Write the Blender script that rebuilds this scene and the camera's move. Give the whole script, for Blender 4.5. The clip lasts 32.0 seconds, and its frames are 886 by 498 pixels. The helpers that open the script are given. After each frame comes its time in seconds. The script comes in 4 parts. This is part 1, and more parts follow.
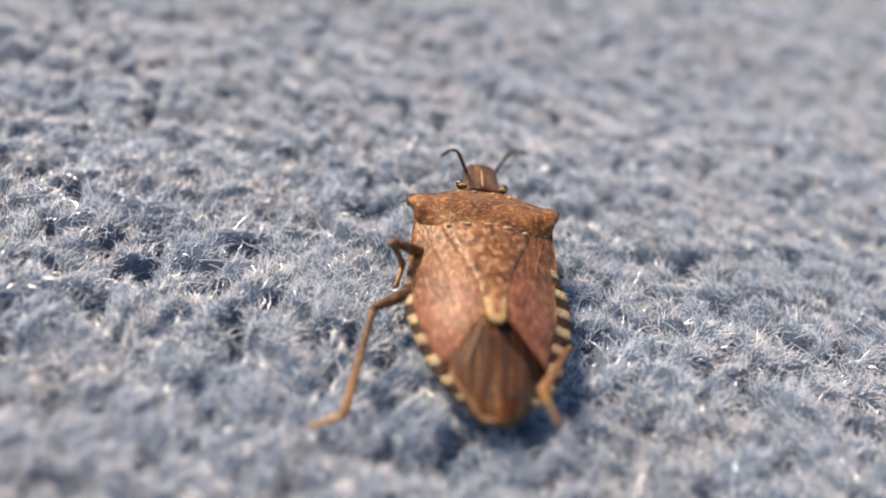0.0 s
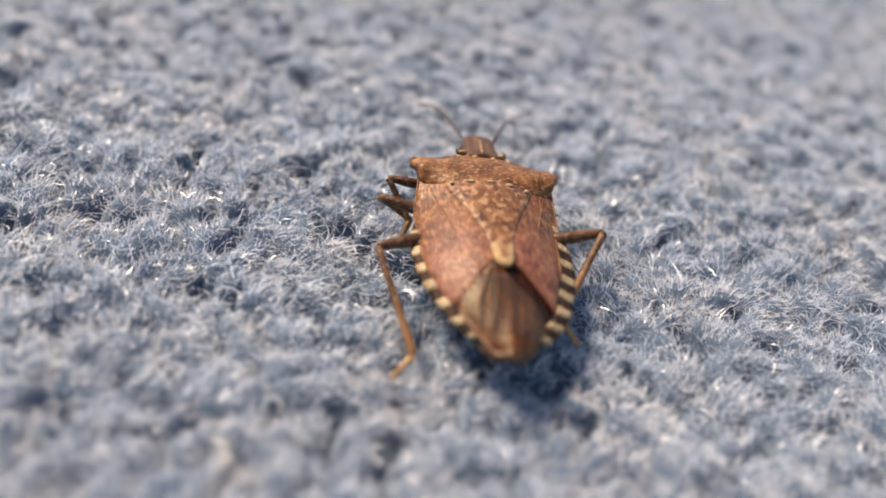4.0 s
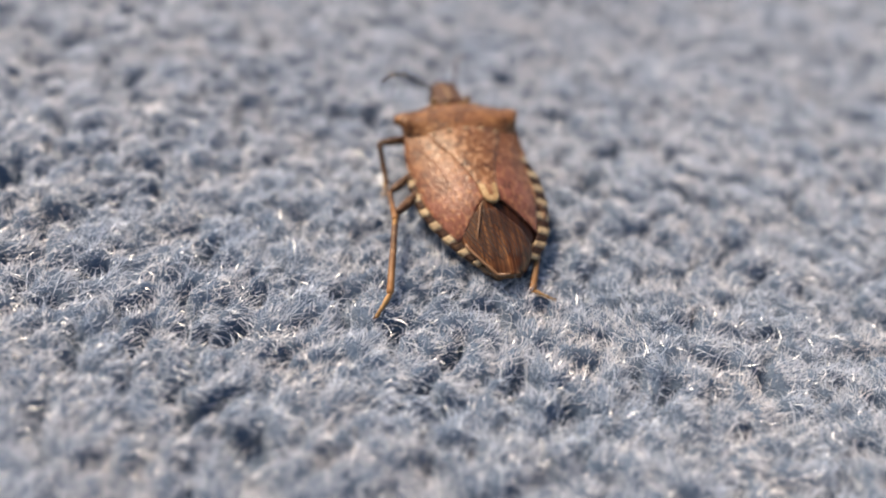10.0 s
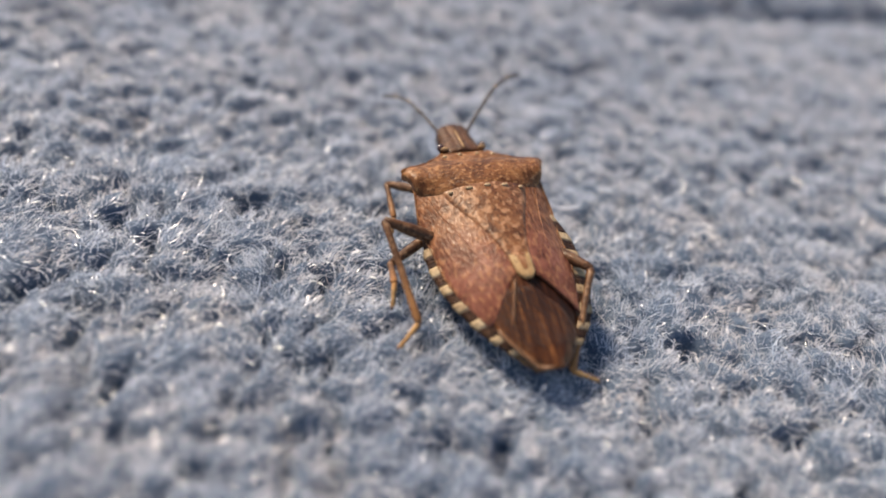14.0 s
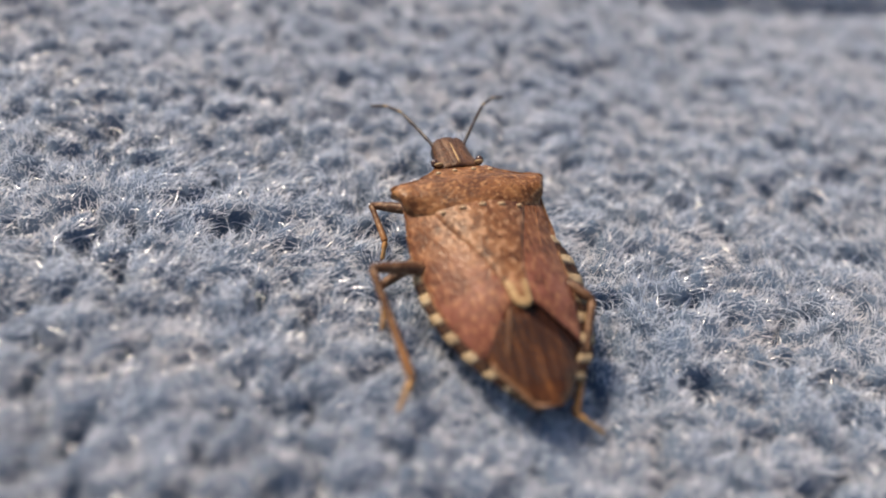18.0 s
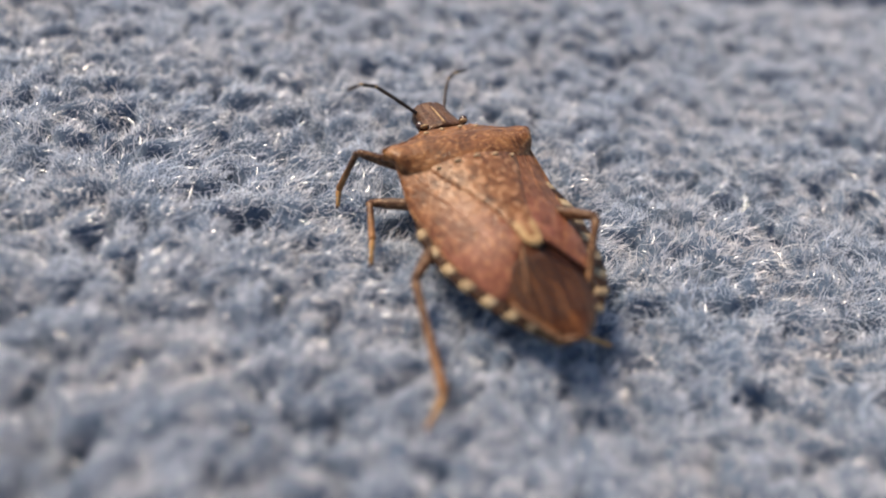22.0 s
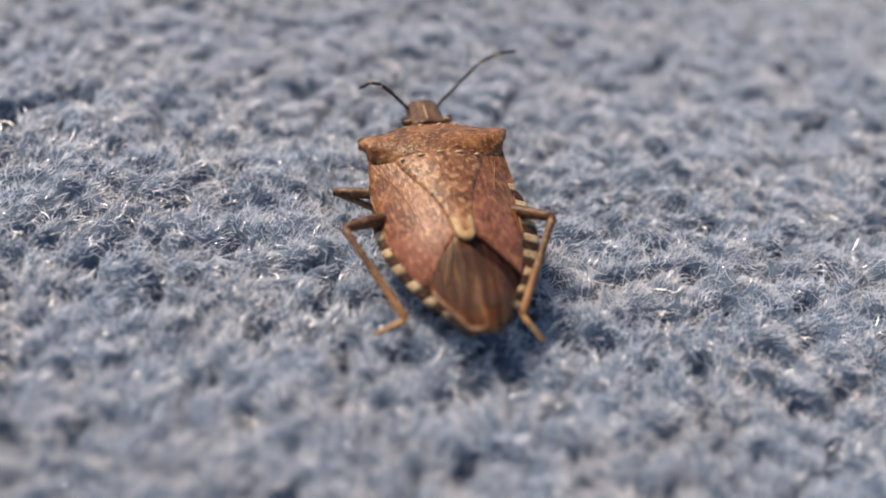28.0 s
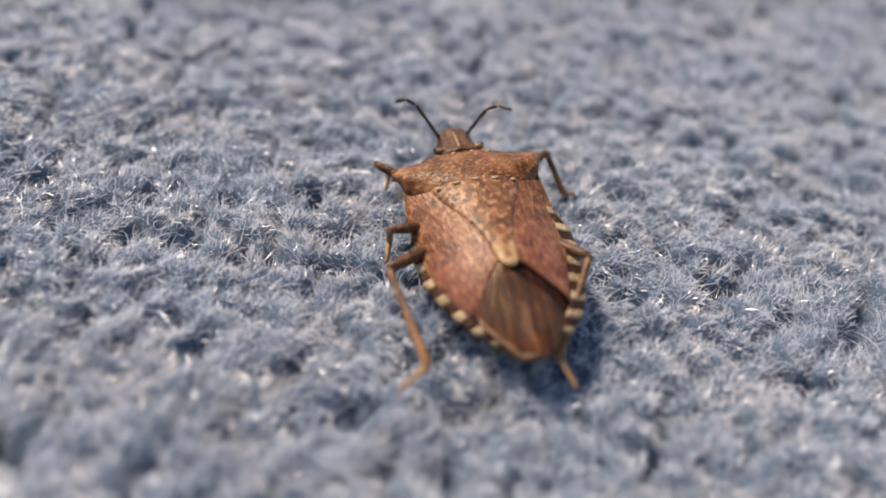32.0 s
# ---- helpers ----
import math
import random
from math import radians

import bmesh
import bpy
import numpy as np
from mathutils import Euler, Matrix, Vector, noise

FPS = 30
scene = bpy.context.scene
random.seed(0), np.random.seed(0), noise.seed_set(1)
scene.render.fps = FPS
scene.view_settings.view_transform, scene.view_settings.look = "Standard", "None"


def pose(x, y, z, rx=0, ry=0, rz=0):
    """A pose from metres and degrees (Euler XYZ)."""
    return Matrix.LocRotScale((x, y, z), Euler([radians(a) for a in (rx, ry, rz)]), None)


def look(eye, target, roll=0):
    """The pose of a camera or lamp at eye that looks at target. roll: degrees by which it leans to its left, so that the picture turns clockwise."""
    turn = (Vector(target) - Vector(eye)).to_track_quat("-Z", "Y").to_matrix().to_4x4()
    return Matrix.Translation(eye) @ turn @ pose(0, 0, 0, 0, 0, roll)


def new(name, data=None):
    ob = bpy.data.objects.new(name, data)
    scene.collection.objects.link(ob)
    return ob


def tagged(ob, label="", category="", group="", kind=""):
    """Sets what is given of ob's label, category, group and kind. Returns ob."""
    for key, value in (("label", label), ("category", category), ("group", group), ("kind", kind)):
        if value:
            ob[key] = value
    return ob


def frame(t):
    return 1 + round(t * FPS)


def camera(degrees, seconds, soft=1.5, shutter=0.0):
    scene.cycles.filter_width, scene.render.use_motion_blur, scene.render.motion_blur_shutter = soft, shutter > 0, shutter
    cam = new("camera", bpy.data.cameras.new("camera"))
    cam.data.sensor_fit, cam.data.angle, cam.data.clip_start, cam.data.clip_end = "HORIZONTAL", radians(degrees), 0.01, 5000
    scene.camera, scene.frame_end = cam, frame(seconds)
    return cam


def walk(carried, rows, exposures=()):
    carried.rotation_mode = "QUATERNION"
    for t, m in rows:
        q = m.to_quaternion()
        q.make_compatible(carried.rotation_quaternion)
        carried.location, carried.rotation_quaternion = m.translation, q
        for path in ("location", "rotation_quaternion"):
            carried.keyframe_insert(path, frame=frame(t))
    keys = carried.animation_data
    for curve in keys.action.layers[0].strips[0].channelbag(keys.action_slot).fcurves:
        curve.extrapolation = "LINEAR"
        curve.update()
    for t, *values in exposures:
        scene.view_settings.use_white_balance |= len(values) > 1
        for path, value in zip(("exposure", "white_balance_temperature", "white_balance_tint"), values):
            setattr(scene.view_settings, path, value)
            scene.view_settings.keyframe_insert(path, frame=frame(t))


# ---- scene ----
cam = camera(60.33, 32.0, soft=1.8)
cam.data.dof.use_dof = True
cam.data.dof.focus_distance = 0.0388
cam.data.dof.aperture_fstop = 16.5
walk(cam, [
    (0, pose(0.00940, -0.09493, 0.02648, 48.71, -7.09, 1.25)),
    (0.5, pose(0.00978, -0.09279, 0.02626, 48.52, -7.31, 1.15)),
    (1, pose(0.01014, -0.09065, 0.02634, 48.12, -7.39, 0.99)),
    (1.5, pose(0.01073, -0.08805, 0.02601, 47.81, -7.49, 0.65)),
    (2, pose(0.01142, -0.08356, 0.02678, 47.42, -7.05, 0.82)),
    (2.5, pose(0.01143, -0.07943, 0.02645, 46.96, -7.08, 1.23)),
    (4.5, pose(0.01205, -0.06484, 0.02600, 47.42, -5.92, 4.14)),
    (5, pose(0.01076, -0.06212, 0.02630, 47.14, -6.36, 3.91)),
    (5.5, pose(0.01159, -0.05763, 0.02655, 47.55, -6.43, 3.25)),
    (6, pose(0.01263, -0.05135, 0.02730, 47.47, -6.45, 2.72)),
    (6.5, pose(0.01288, -0.04848, 0.02703, 47.54, -6.73, 2.47)),
    (7, pose(0.01306, -0.04581, 0.02667, 47.19, -6.63, 2.55)),
    (7.5, pose(0.01186, -0.04337, 0.02606, 46.77, -6.73, 3.58)),
    (8, pose(0.01100, -0.04186, 0.02609, 46.67, -6.67, 3.42)),
    (8.5, pose(0.01013, -0.04213, 0.02677, 46.89, -6.72, 3.72)),
    (9, pose(0.00975, -0.04233, 0.02707, 47.25, -6.54, 4.07)),
    (9.5, pose(0.00832, -0.04354, 0.02793, 48.28, -6.57, 5.17)),
    (10, pose(0.00959, -0.04218, 0.02805, 48.39, -5.78, 4.69)),
    (10.5, pose(0.00735, -0.03844, 0.02775, 48.88, -6.17, 4.35)),
    (11, pose(0.00667, -0.03110, 0.02727, 48.59, -6.44, 4.18)),
    (11.5, pose(0.00482, -0.02508, 0.02601, 47.91, -6.72, 4.48)),
    (12, pose(0.00421, -0.02131, 0.02505, 46.89, -6.96, 4.68)),
    (12.5, pose(0.00365, -0.01846, 0.02562, 47.07, -6.89, 4.63)),
    (13, pose(0.00240, -0.01875, 0.02655, 47.14, -6.30, 5.84)),
    (13.5, pose(0.00062, -0.01807, 0.02676, 47.40, -6.42, 6.69)),
    (14, pose(-0.00008, -0.01539, 0.02679, 47.92, -6.71, 6.14)),
    (14.5, pose(-0.00105, -0.01301, 0.02716, 48.15, -6.70, 6.73)),
    (16.5, pose(-0.00020, -0.01135, 0.02677, 46.51, -6.43, 6.44)),
    (17, pose(-0.00021, -0.01140, 0.02639, 46.51, -6.56, 6.47)),
    (17.5, pose(-0.00013, -0.01132, 0.02647, 46.28, -6.49, 6.42)),
    (18, pose(-0.00007, -0.01129, 0.02647, 46.15, -6.63, 6.42)),
    (18.5, pose(-0.00011, -0.01138, 0.02609, 46.25, -6.75, 6.44)),
    (19, pose(-0.00000, -0.01145, 0.02604, 46.24, -6.80, 6.42)),
    (19.5, pose(-0.00001, -0.01146, 0.02601, 46.21, -6.92, 6.37)),
    (20, pose(-0.00002, -0.01150, 0.02609, 46.31, -7.04, 6.36)),
    (20.5, pose(0.00012, -0.01139, 0.02617, 46.24, -6.93, 6.43)),
    (21, pose(0.00016, -0.01140, 0.02613, 46.07, -6.91, 6.54)),
    (21.5, pose(0.00004, -0.01133, 0.02594, 45.95, -6.78, 6.57)),
    (22, pose(-0.00119, -0.00927, 0.02471, 45.67, -6.59, 7.38)),
    (22.5, pose(-0.00221, -0.00512, 0.02418, 45.28, -6.17, 7.28)),
    (23, pose(-0.00212, -0.00316, 0.02427, 45.25, -5.84, 6.83)),
    (23.5, pose(-0.00290, -0.00186, 0.02387, 45.15, -5.77, 7.17)),
    (24, pose(-0.00394, 0.00063, 0.02395, 45.21, -5.53, 7.11)),
    (24.5, pose(-0.00616, 0.00314, 0.02414, 45.27, -5.63, 7.79)),
    (25, pose(-0.00737, 0.00761, 0.02403, 45.56, -5.44, 7.61)),
    (25.5, pose(-0.00789, 0.00865, 0.02373, 45.21, -5.43, 7.66)),
    (27.5, pose(-0.00963, 0.01450, 0.02559, 46.46, -5.11, 7.95)),
    (28, pose(-0.00939, 0.01539, 0.02603, 46.73, -4.99, 7.39)),
    (28.5, pose(-0.00952, 0.01541, 0.02680, 47.01, -4.72, 7.35)),
    (29, pose(-0.00954, 0.01801, 0.02673, 47.39, -4.65, 7.44)),
    (29.5, pose(-0.01189, 0.02294, 0.02700, 47.77, -5.23, 7.80)),
    (30, pose(-0.01351, 0.02869, 0.02714, 47.55, -5.18, 7.59)),
    (30.5, pose(-0.01533, 0.03233, 0.02656, 47.05, -5.25, 7.83)),
    (31, pose(-0.01638, 0.03464, 0.02652, 46.95, -5.20, 7.94)),
    (31.5, pose(-0.01681, 0.03636, 0.02647, 46.69, -5.14, 7.84)),
    (32, pose(-0.01759, 0.03884, 0.02630, 46.35, -4.99, 7.89)),
], exposures=[(0, 0.6, 6760, 10), (6, 0.53, 6730, 10), (11, 0.49, 6710, 10), (13, 0.39, 6640, 10), (20, 0.36, 6560, 10), (32, 0.33, 6540, 11)])

# ---- light ----
SUN_EYE = Vector((-0.66, 0.52, 1.0))
world = bpy.data.worlds.new("daylight")
scene.world = world
world.use_nodes = True
wn = world.node_tree
sky = wn.nodes.new("ShaderNodeTexSky")
sky.sky_type, sky.sun_disc = "NISHITA", False
sky.sun_elevation = math.atan2(SUN_EYE.z, math.hypot(SUN_EYE.x, SUN_EYE.y))
sky.sun_rotation = math.atan2(SUN_EYE.x, SUN_EYE.y)
wn.links.new(sky.outputs[0], wn.nodes["Background"].inputs[0])
wn.nodes["Background"].inputs[1].default_value = 0.125
sun = new("sun", bpy.data.lights.new("sun", "SUN"))
sun.data.energy, sun.data.angle, sun.data.color = 5.0, radians(15.0), (1.0, 0.87, 0.71)
sun.matrix_world = look(SUN_EYE, (0, 0, 0))

MM = 0.001


# ---- materials ----
def material(name):
    m = bpy.data.materials.new(name)
    m.use_nodes = True
    return m, m.node_tree, m.node_tree.nodes["Principled BSDF"]


def node(nt, kind, **values):
    n = nt.nodes.new(kind)
    for k, v in values.items():
        n.inputs[k].default_value = v
    return n


def ramp(nt, source, stops):
    r = nt.nodes.new("ShaderNodeValToRGB")
    while len(r.color_ramp.elements) < len(stops):
        r.color_ramp.elements.new(0.5)
    for e, (p, c) in zip(r.color_ramp.elements, stops):
        e.position, e.color = p, (*c, 1)
    nt.links.new(source, r.inputs[0])
    return r.outputs[0]


def mixed(nt, fac, a, b, how="MIX"):
    m = nt.nodes.new("ShaderNodeMix")
    m.data_type, m.blend_type = "RGBA", how
    for k, v in ((0, fac), (6, a), (7, b)):
        if isinstance(v, (int, float)):
            m.inputs[k].default_value = v
        elif isinstance(v, tuple):
            m.inputs[k].default_value = (*v, 1)
        else:
            nt.links.new(v, m.inputs[k])
    return m.outputs[2]


def coords(nt, stretch=(1, 1, 1)):
    tc = nt.nodes.new("ShaderNodeTexCoord")
    mp = nt.nodes.new("ShaderNodeMapping")
    mp.inputs["Scale"].default_value = [v / MM for v in stretch]
    nt.links.new(tc.outputs["Object"], mp.inputs[0])
    return mp.outputs[0]


def noise_tex(nt, vec, scale, detail=4.0, rough=0.6):
    n = node(nt, "ShaderNodeTexNoise", Scale=scale, Detail=detail, Roughness=rough)
    nt.links.new(vec, n.inputs["Vector"])
    return n.outputs["Fac"]


def bumped(nt, bsdf, height, strength, distance):
    b = node(nt, "ShaderNodeBump", Strength=strength, Distance=distance)
    nt.links.new(height, b.inputs["Height"])
    nt.links.new(b.outputs[0], bsdf.inputs["Normal"])


def cuticle(name, dark, mid, pale, flecks=0.3, rough=0.4, grain=9.0, rear=None, blotch=0.8, along=0.45):
    """Punctured shell of a bug: mottled ground colour, dark pits and pale raised flecks drawn out along the body; rear: other tones towards the tail."""
    m, nt, b = material(name)
    v = coords(nt)
    drawn = coords(nt, (1.0, along, 1.0))
    mottle = noise_tex(nt, v, 1.1, 5.0, 0.7)
    base = ramp(nt, mottle, [(0.32, dark), (0.5, mid), (0.68, pale)])
    if rear:
        sep = nt.nodes.new("ShaderNodeSeparateXYZ")
        nt.links.new(v, sep.inputs[0])
        add = nt.nodes.new("ShaderNodeMath")
        add.operation = "MULTIPLY_ADD"
        nt.links.new(noise_tex(nt, v, 0.6), add.inputs[0])
        add.inputs[1].default_value = 4.0
        nt.links.new(sep.outputs[1], add.inputs[2])
        span_y = nt.nodes.new("ShaderNodeMapRange")
        span_y.inputs[1].default_value, span_y.inputs[2].default_value = 1.6, -0.9
        nt.links.new(add.outputs[0], span_y.inputs[0])
        base = mixed(nt, span_y.outputs[0], base, ramp(nt, mottle, [(0.32, rear[0]), (0.5, rear[1]), (0.68, rear[2])]))
    patch = ramp(nt, noise_tex(nt, v, 0.9, 4.0, 0.65), [(0.36, (0.36, 0.27, 0.22)), (0.55, (1, 1, 1))])
    base = mixed(nt, blotch, base, patch, "MULTIPLY")
    fine = noise_tex(nt, drawn, grain, 2.0, 0.6)
    pits = ramp(nt, fine, [(0.36, (0.55,) * 3), (0.48, (0, 0, 0))])
    col = mixed(nt, pits, base, tuple(c * 0.4 for c in dark))
    worms = noise_tex(nt, drawn, grain * 0.7, 1.5, 0.5)
    fl = ramp(nt, worms, [(0.52, (0, 0, 0)), (0.66, (min(1, flecks),) * 3)])
    col = mixed(nt, fl, col, (min(1, pale[0] * 1.6), min(1, pale[1] * 1.8), min(1, pale[2] * 2.1)))
    nt.links.new(col, b.inputs["Base Color"])
    nt.links.new(ramp(nt, fine, [(0.3, (min(1, rough * 1.35),) * 3), (0.65, (rough * 0.8,) * 3)]), b.inputs["Roughness"])
    b.inputs["Specular IOR Level"].default_value = 0.25
    b.inputs["Specular Tint"].default_value = (1.0, 0.9, 0.78, 1)
    relief = mixed(nt, 0.5, fine, worms)
    bumped(nt, b, relief, 0.75, 0.00009)
    return m


SHELL = cuticle("shell_olive_brown", (0.0954, 0.033, 0.0115), (0.181, 0.0694, 0.023), (0.253, 0.112, 0.041), 0.6, grain=5.2, along=1.1, blotch=0.95)
SCUTELLUM = cuticle("shell_tan", (0.1, 0.0355, 0.014), (0.191, 0.0761, 0.0295), (0.267, 0.127, 0.0574), 0.6, grain=5.0, along=0.8, blotch=0.95)
CORIUM_REAR = ((0.135, 0.0405, 0.0225), (0.195, 0.066, 0.0395), (0.245, 0.094, 0.058))
CORIUM = cuticle("wing_reddish_brown", (0.0954, 0.0305, 0.0107), (0.172, 0.0592, 0.0213), (0.239, 0.0973, 0.0377), 0.5, grain=7.0, rear=CORIUM_REAR, blotch=0.65)
HEAD = cuticle("head_brown", (0.045, 0.0169, 0.00739), (0.09, 0.0364, 0.0148), (0.144, 0.066, 0.0279), 0.3)
BELLY = cuticle("belly_brown", (0.08, 0.04, 0.02), (0.15, 0.08, 0.04), (0.22, 0.13, 0.065), 0.3)
CALLUS = cuticle("callus_ochre", (0.27, 0.15, 0.06), (0.37, 0.225, 0.1), (0.44, 0.29, 0.14), 0.15, blotch=0.3)
BAND_DARK = cuticle("band_dark", (0.025, 0.009, 0.005), (0.045, 0.018, 0.01), (0.055, 0.024, 0.012), 0.0, 0.6)
BAND_BROWN = cuticle("band_brown", (0.03, 0.012, 0.007), (0.06, 0.026, 0.013), (0.095, 0.044, 0.021), 0.1, 0.6)
BAND_PALE = cuticle("band_pale", (0.24, 0.155, 0.08), (0.42, 0.3, 0.17), (0.52, 0.39, 0.24), 0.0, 0.5, blotch=0.5)
LEG = cuticle("leg_brown", (0.05, 0.022, 0.011), (0.115, 0.052, 0.025), (0.2, 0.105, 0.05), 0.35, 0.4, 6.0, along=1.0)
FOOT = cuticle("foot_amber", (0.3, 0.14, 0.045), (0.42, 0.22, 0.08), (0.5, 0.29, 0.12), 0.2, 0.35, 5.0, blotch=0.3)


def shin_material(name, length):
    """A shin that turns from brown at the knee to amber at the foot."""
    m = LEG.copy()
    m.name = name
    nt = m.node_tree
    b = nt.nodes["Principled BSDF"]
    v = coords(nt)
    sep = nt.nodes.new("ShaderNodeSeparateXYZ")
    nt.links.new(v, sep.inputs[0])
    low = nt.nodes.new("ShaderNodeMapRange")
    low.inputs[1].default_value, low.inputs[2].default_value = length * 0.35, length
    nt.links.new(sep.outputs[1], low.inputs[0])
    amber = mixed(nt, noise_tex(nt, v, 4.0), (0.17, 0.068, 0.024), (0.36, 0.17, 0.06))
    nt.links.new(mixed(nt, low.outputs[0], b.inputs["Base Color"].links[0].from_socket, amber), b.inputs["Base Color"])
    return m


SHIN = {which: shin_material("shin_" + which, length) for which, length in (("front", 2.4), ("middle", 2.7), ("hind", 5.4))}


def membrane_material(name, deep, mid, light, gloss):
    m, nt, b = material(name)
    streak = noise_tex(nt, coords(nt, (9.0, 0.35, 1)), 1.0, 2.0, 0.5)
    cloud = noise_tex(nt, coords(nt), 0.9, 3.0)
    col = ramp(nt, streak, [(0.38, deep), (0.54, mid), (0.66, light)])
    col = mixed(nt, ramp(nt, cloud, [(0.42, (0, 0, 0)), (0.62, (0.4,) * 3)]), col, deep)
    nt.links.new(col, b.inputs["Base Color"])
    b.inputs["Roughness"].default_value = 0.34
    b.inputs["Specular IOR Level"].default_value = gloss
    b.inputs["Specular Tint"].default_value = (1.0, 0.82, 0.55, 1)
    bumped(nt, b, streak, 0.4, 0.00006)
    return m


MEMBRANE = membrane_material("wing_membrane", (0.036, 0.0095, 0.0035), (0.09, 0.0265, 0.008), (0.22, 0.085, 0.027), 0.45)
# darker copy for the lower wing: the shield's shadow is painted into it
MEMBRANE_SHADED = membrane_material("wing_membrane_shaded", (0.014, 0.005, 0.003), (0.028, 0.009, 0.005), (0.05, 0.017, 0.008), 0.2)


def plain(name, colour, rough=0.4):
    m, nt, b = material(name)
    v = coords(nt)
    col = mixed(nt, noise_tex(nt, v, 4.0), tuple(c * 0.7 for c in colour), tuple(min(1, c * 1.25) for c in colour))
    nt.links.new(col, b.inputs["Base Color"])
    b.inputs["Roughness"].default_value = rough
    return m


EYE = plain("eye_dark", (0.05, 0.02, 0.013), 0.2)
ANTENNA = plain("antenna_brown", (0.028, 0.013, 0.008), 0.45)
ANTENNA_PALE = plain("antenna_ochre", (0.4, 0.26, 0.12), 0.4)
VEIN = plain("vein_brown", (0.026, 0.01, 0.005), 0.6)
CLEAR_RIM = plain("membrane_rim_amber", (0.2, 0.095, 0.04), 0.4)
CREAM = plain("callus_cream", (0.36, 0.235, 0.12), 0.5)
DARK_HAIR = plain("dark_hair", (0.045, 0.04, 0.04), 0.35)
TIP = plain("claw_brown", (0.11, 0.04, 0.02), 0.3)


def shaded_pile_ground():
    m, nt, b = material("fleece_ground_shaded")
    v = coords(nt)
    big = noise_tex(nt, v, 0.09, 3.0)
    # dark blue base: the shade deep between the tufts is put into the colour
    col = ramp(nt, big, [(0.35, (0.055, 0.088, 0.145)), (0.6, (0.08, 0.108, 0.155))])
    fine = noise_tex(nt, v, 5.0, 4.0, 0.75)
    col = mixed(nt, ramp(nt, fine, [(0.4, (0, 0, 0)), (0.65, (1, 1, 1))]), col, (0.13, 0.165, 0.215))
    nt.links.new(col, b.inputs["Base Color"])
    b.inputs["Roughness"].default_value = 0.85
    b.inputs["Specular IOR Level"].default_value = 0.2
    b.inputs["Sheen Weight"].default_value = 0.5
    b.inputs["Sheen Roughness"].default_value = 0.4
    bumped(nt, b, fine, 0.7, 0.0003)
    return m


def fibre_material(name, tones, gloss):
    m, nt, b = material(name)
    geo = nt.nodes.new("ShaderNodeNewGeometry")
    v = coords(nt)
    tint = ramp(nt, geo.outputs["Random Per Island"], tones)
    blotch = ramp(nt, noise_tex(nt, v, 0.22, 3.0), [(0.35, (0.84, 0.90, 0.98)), (0.65, (1.0, 0.965, 0.94))])
    col = mixed(nt, 1.0, tint, blotch, "MULTIPLY")
    nt.links.new(col, b.inputs["Base Color"])
    b.inputs["Roughness"].default_value = 0.2
    b.inputs["IOR"].default_value = 1.6
    b.inputs["Specular IOR Level"].default_value = gloss
    b.inputs["Sheen Weight"].default_value = 0.8
    b.inputs["Sheen Roughness"].default_value = 0.5
    tr = nt.nodes.new("ShaderNodeBsdfTranslucent")
    nt.links.new(col, tr.inputs[0])
    mx = node(nt, "ShaderNodeMixShader", Fac=0.6)
    nt.links.new(b.outputs[0], mx.inputs[1])
    nt.links.new(tr.outputs[0], mx.inputs[2])
    nt.links.new(mx.outputs[0], nt.nodes["Material Output"].inputs[0])
    return m


PILE = shaded_pile_ground()
FIBRE = fibre_material("fleece_fibre", [(0.0, (0.5, 0.545, 0.62)), (0.3, (0.755, 0.74, 0.765)), (0.8, (0.91, 0.875, 0.88)), (0.97, (0.93, 0.895, 0.88)), (1.0, (0.95, 0.83, 0.76))], 0.8)
CURL = fibre_material("fleece_curl", [(0.0, (0.8, 0.83, 0.88)), (0.6, (0.96, 0.95, 0.95)), (1.0, (0.97, 0.93, 0.89))], 1.0)


# ---- the fleece blanket ----
rng = np.random.default_rng(5)
X0, X1, Y0, Y1, STEP = -58.0, 62.0, -92.0, 118.0, 0.33
TUFT = 1.3
TX, TY = int((X1 - X0) / TUFT) + 8, int((Y1 - Y0) / TUFT) + 8
tuft_dx, tuft_dy = rng.uniform(-0.42, 0.42, (2, TX, TY))
tuft_r, tuft_h = rng.uniform(0.5, 0.86, (TX, TY)), rng.uniform(0.6, 1.0, (TX, TY))


def smooth_noise(x, y, size, seed):
    g = np.random.default_rng(seed).uniform(-1, 1, (96, 96))
    u, v = x / size + 40.0, y / size + 40.0
    i, j = np.floor(u).astype(int), np.floor(v).astype(int)
    a, b = u - i, v - j
    a, b = a * a * (3 - 2 * a), b * b * (3 - 2 * b)
    p = lambda k, l: g[(i + k) % 96, (j + l) % 96]
    return (p(0, 0) * (1 - a) + p(1, 0) * a) * (1 - b) + (p(0, 1) * (1 - a) + p(1, 1) * a) * b


GAP = -0.2


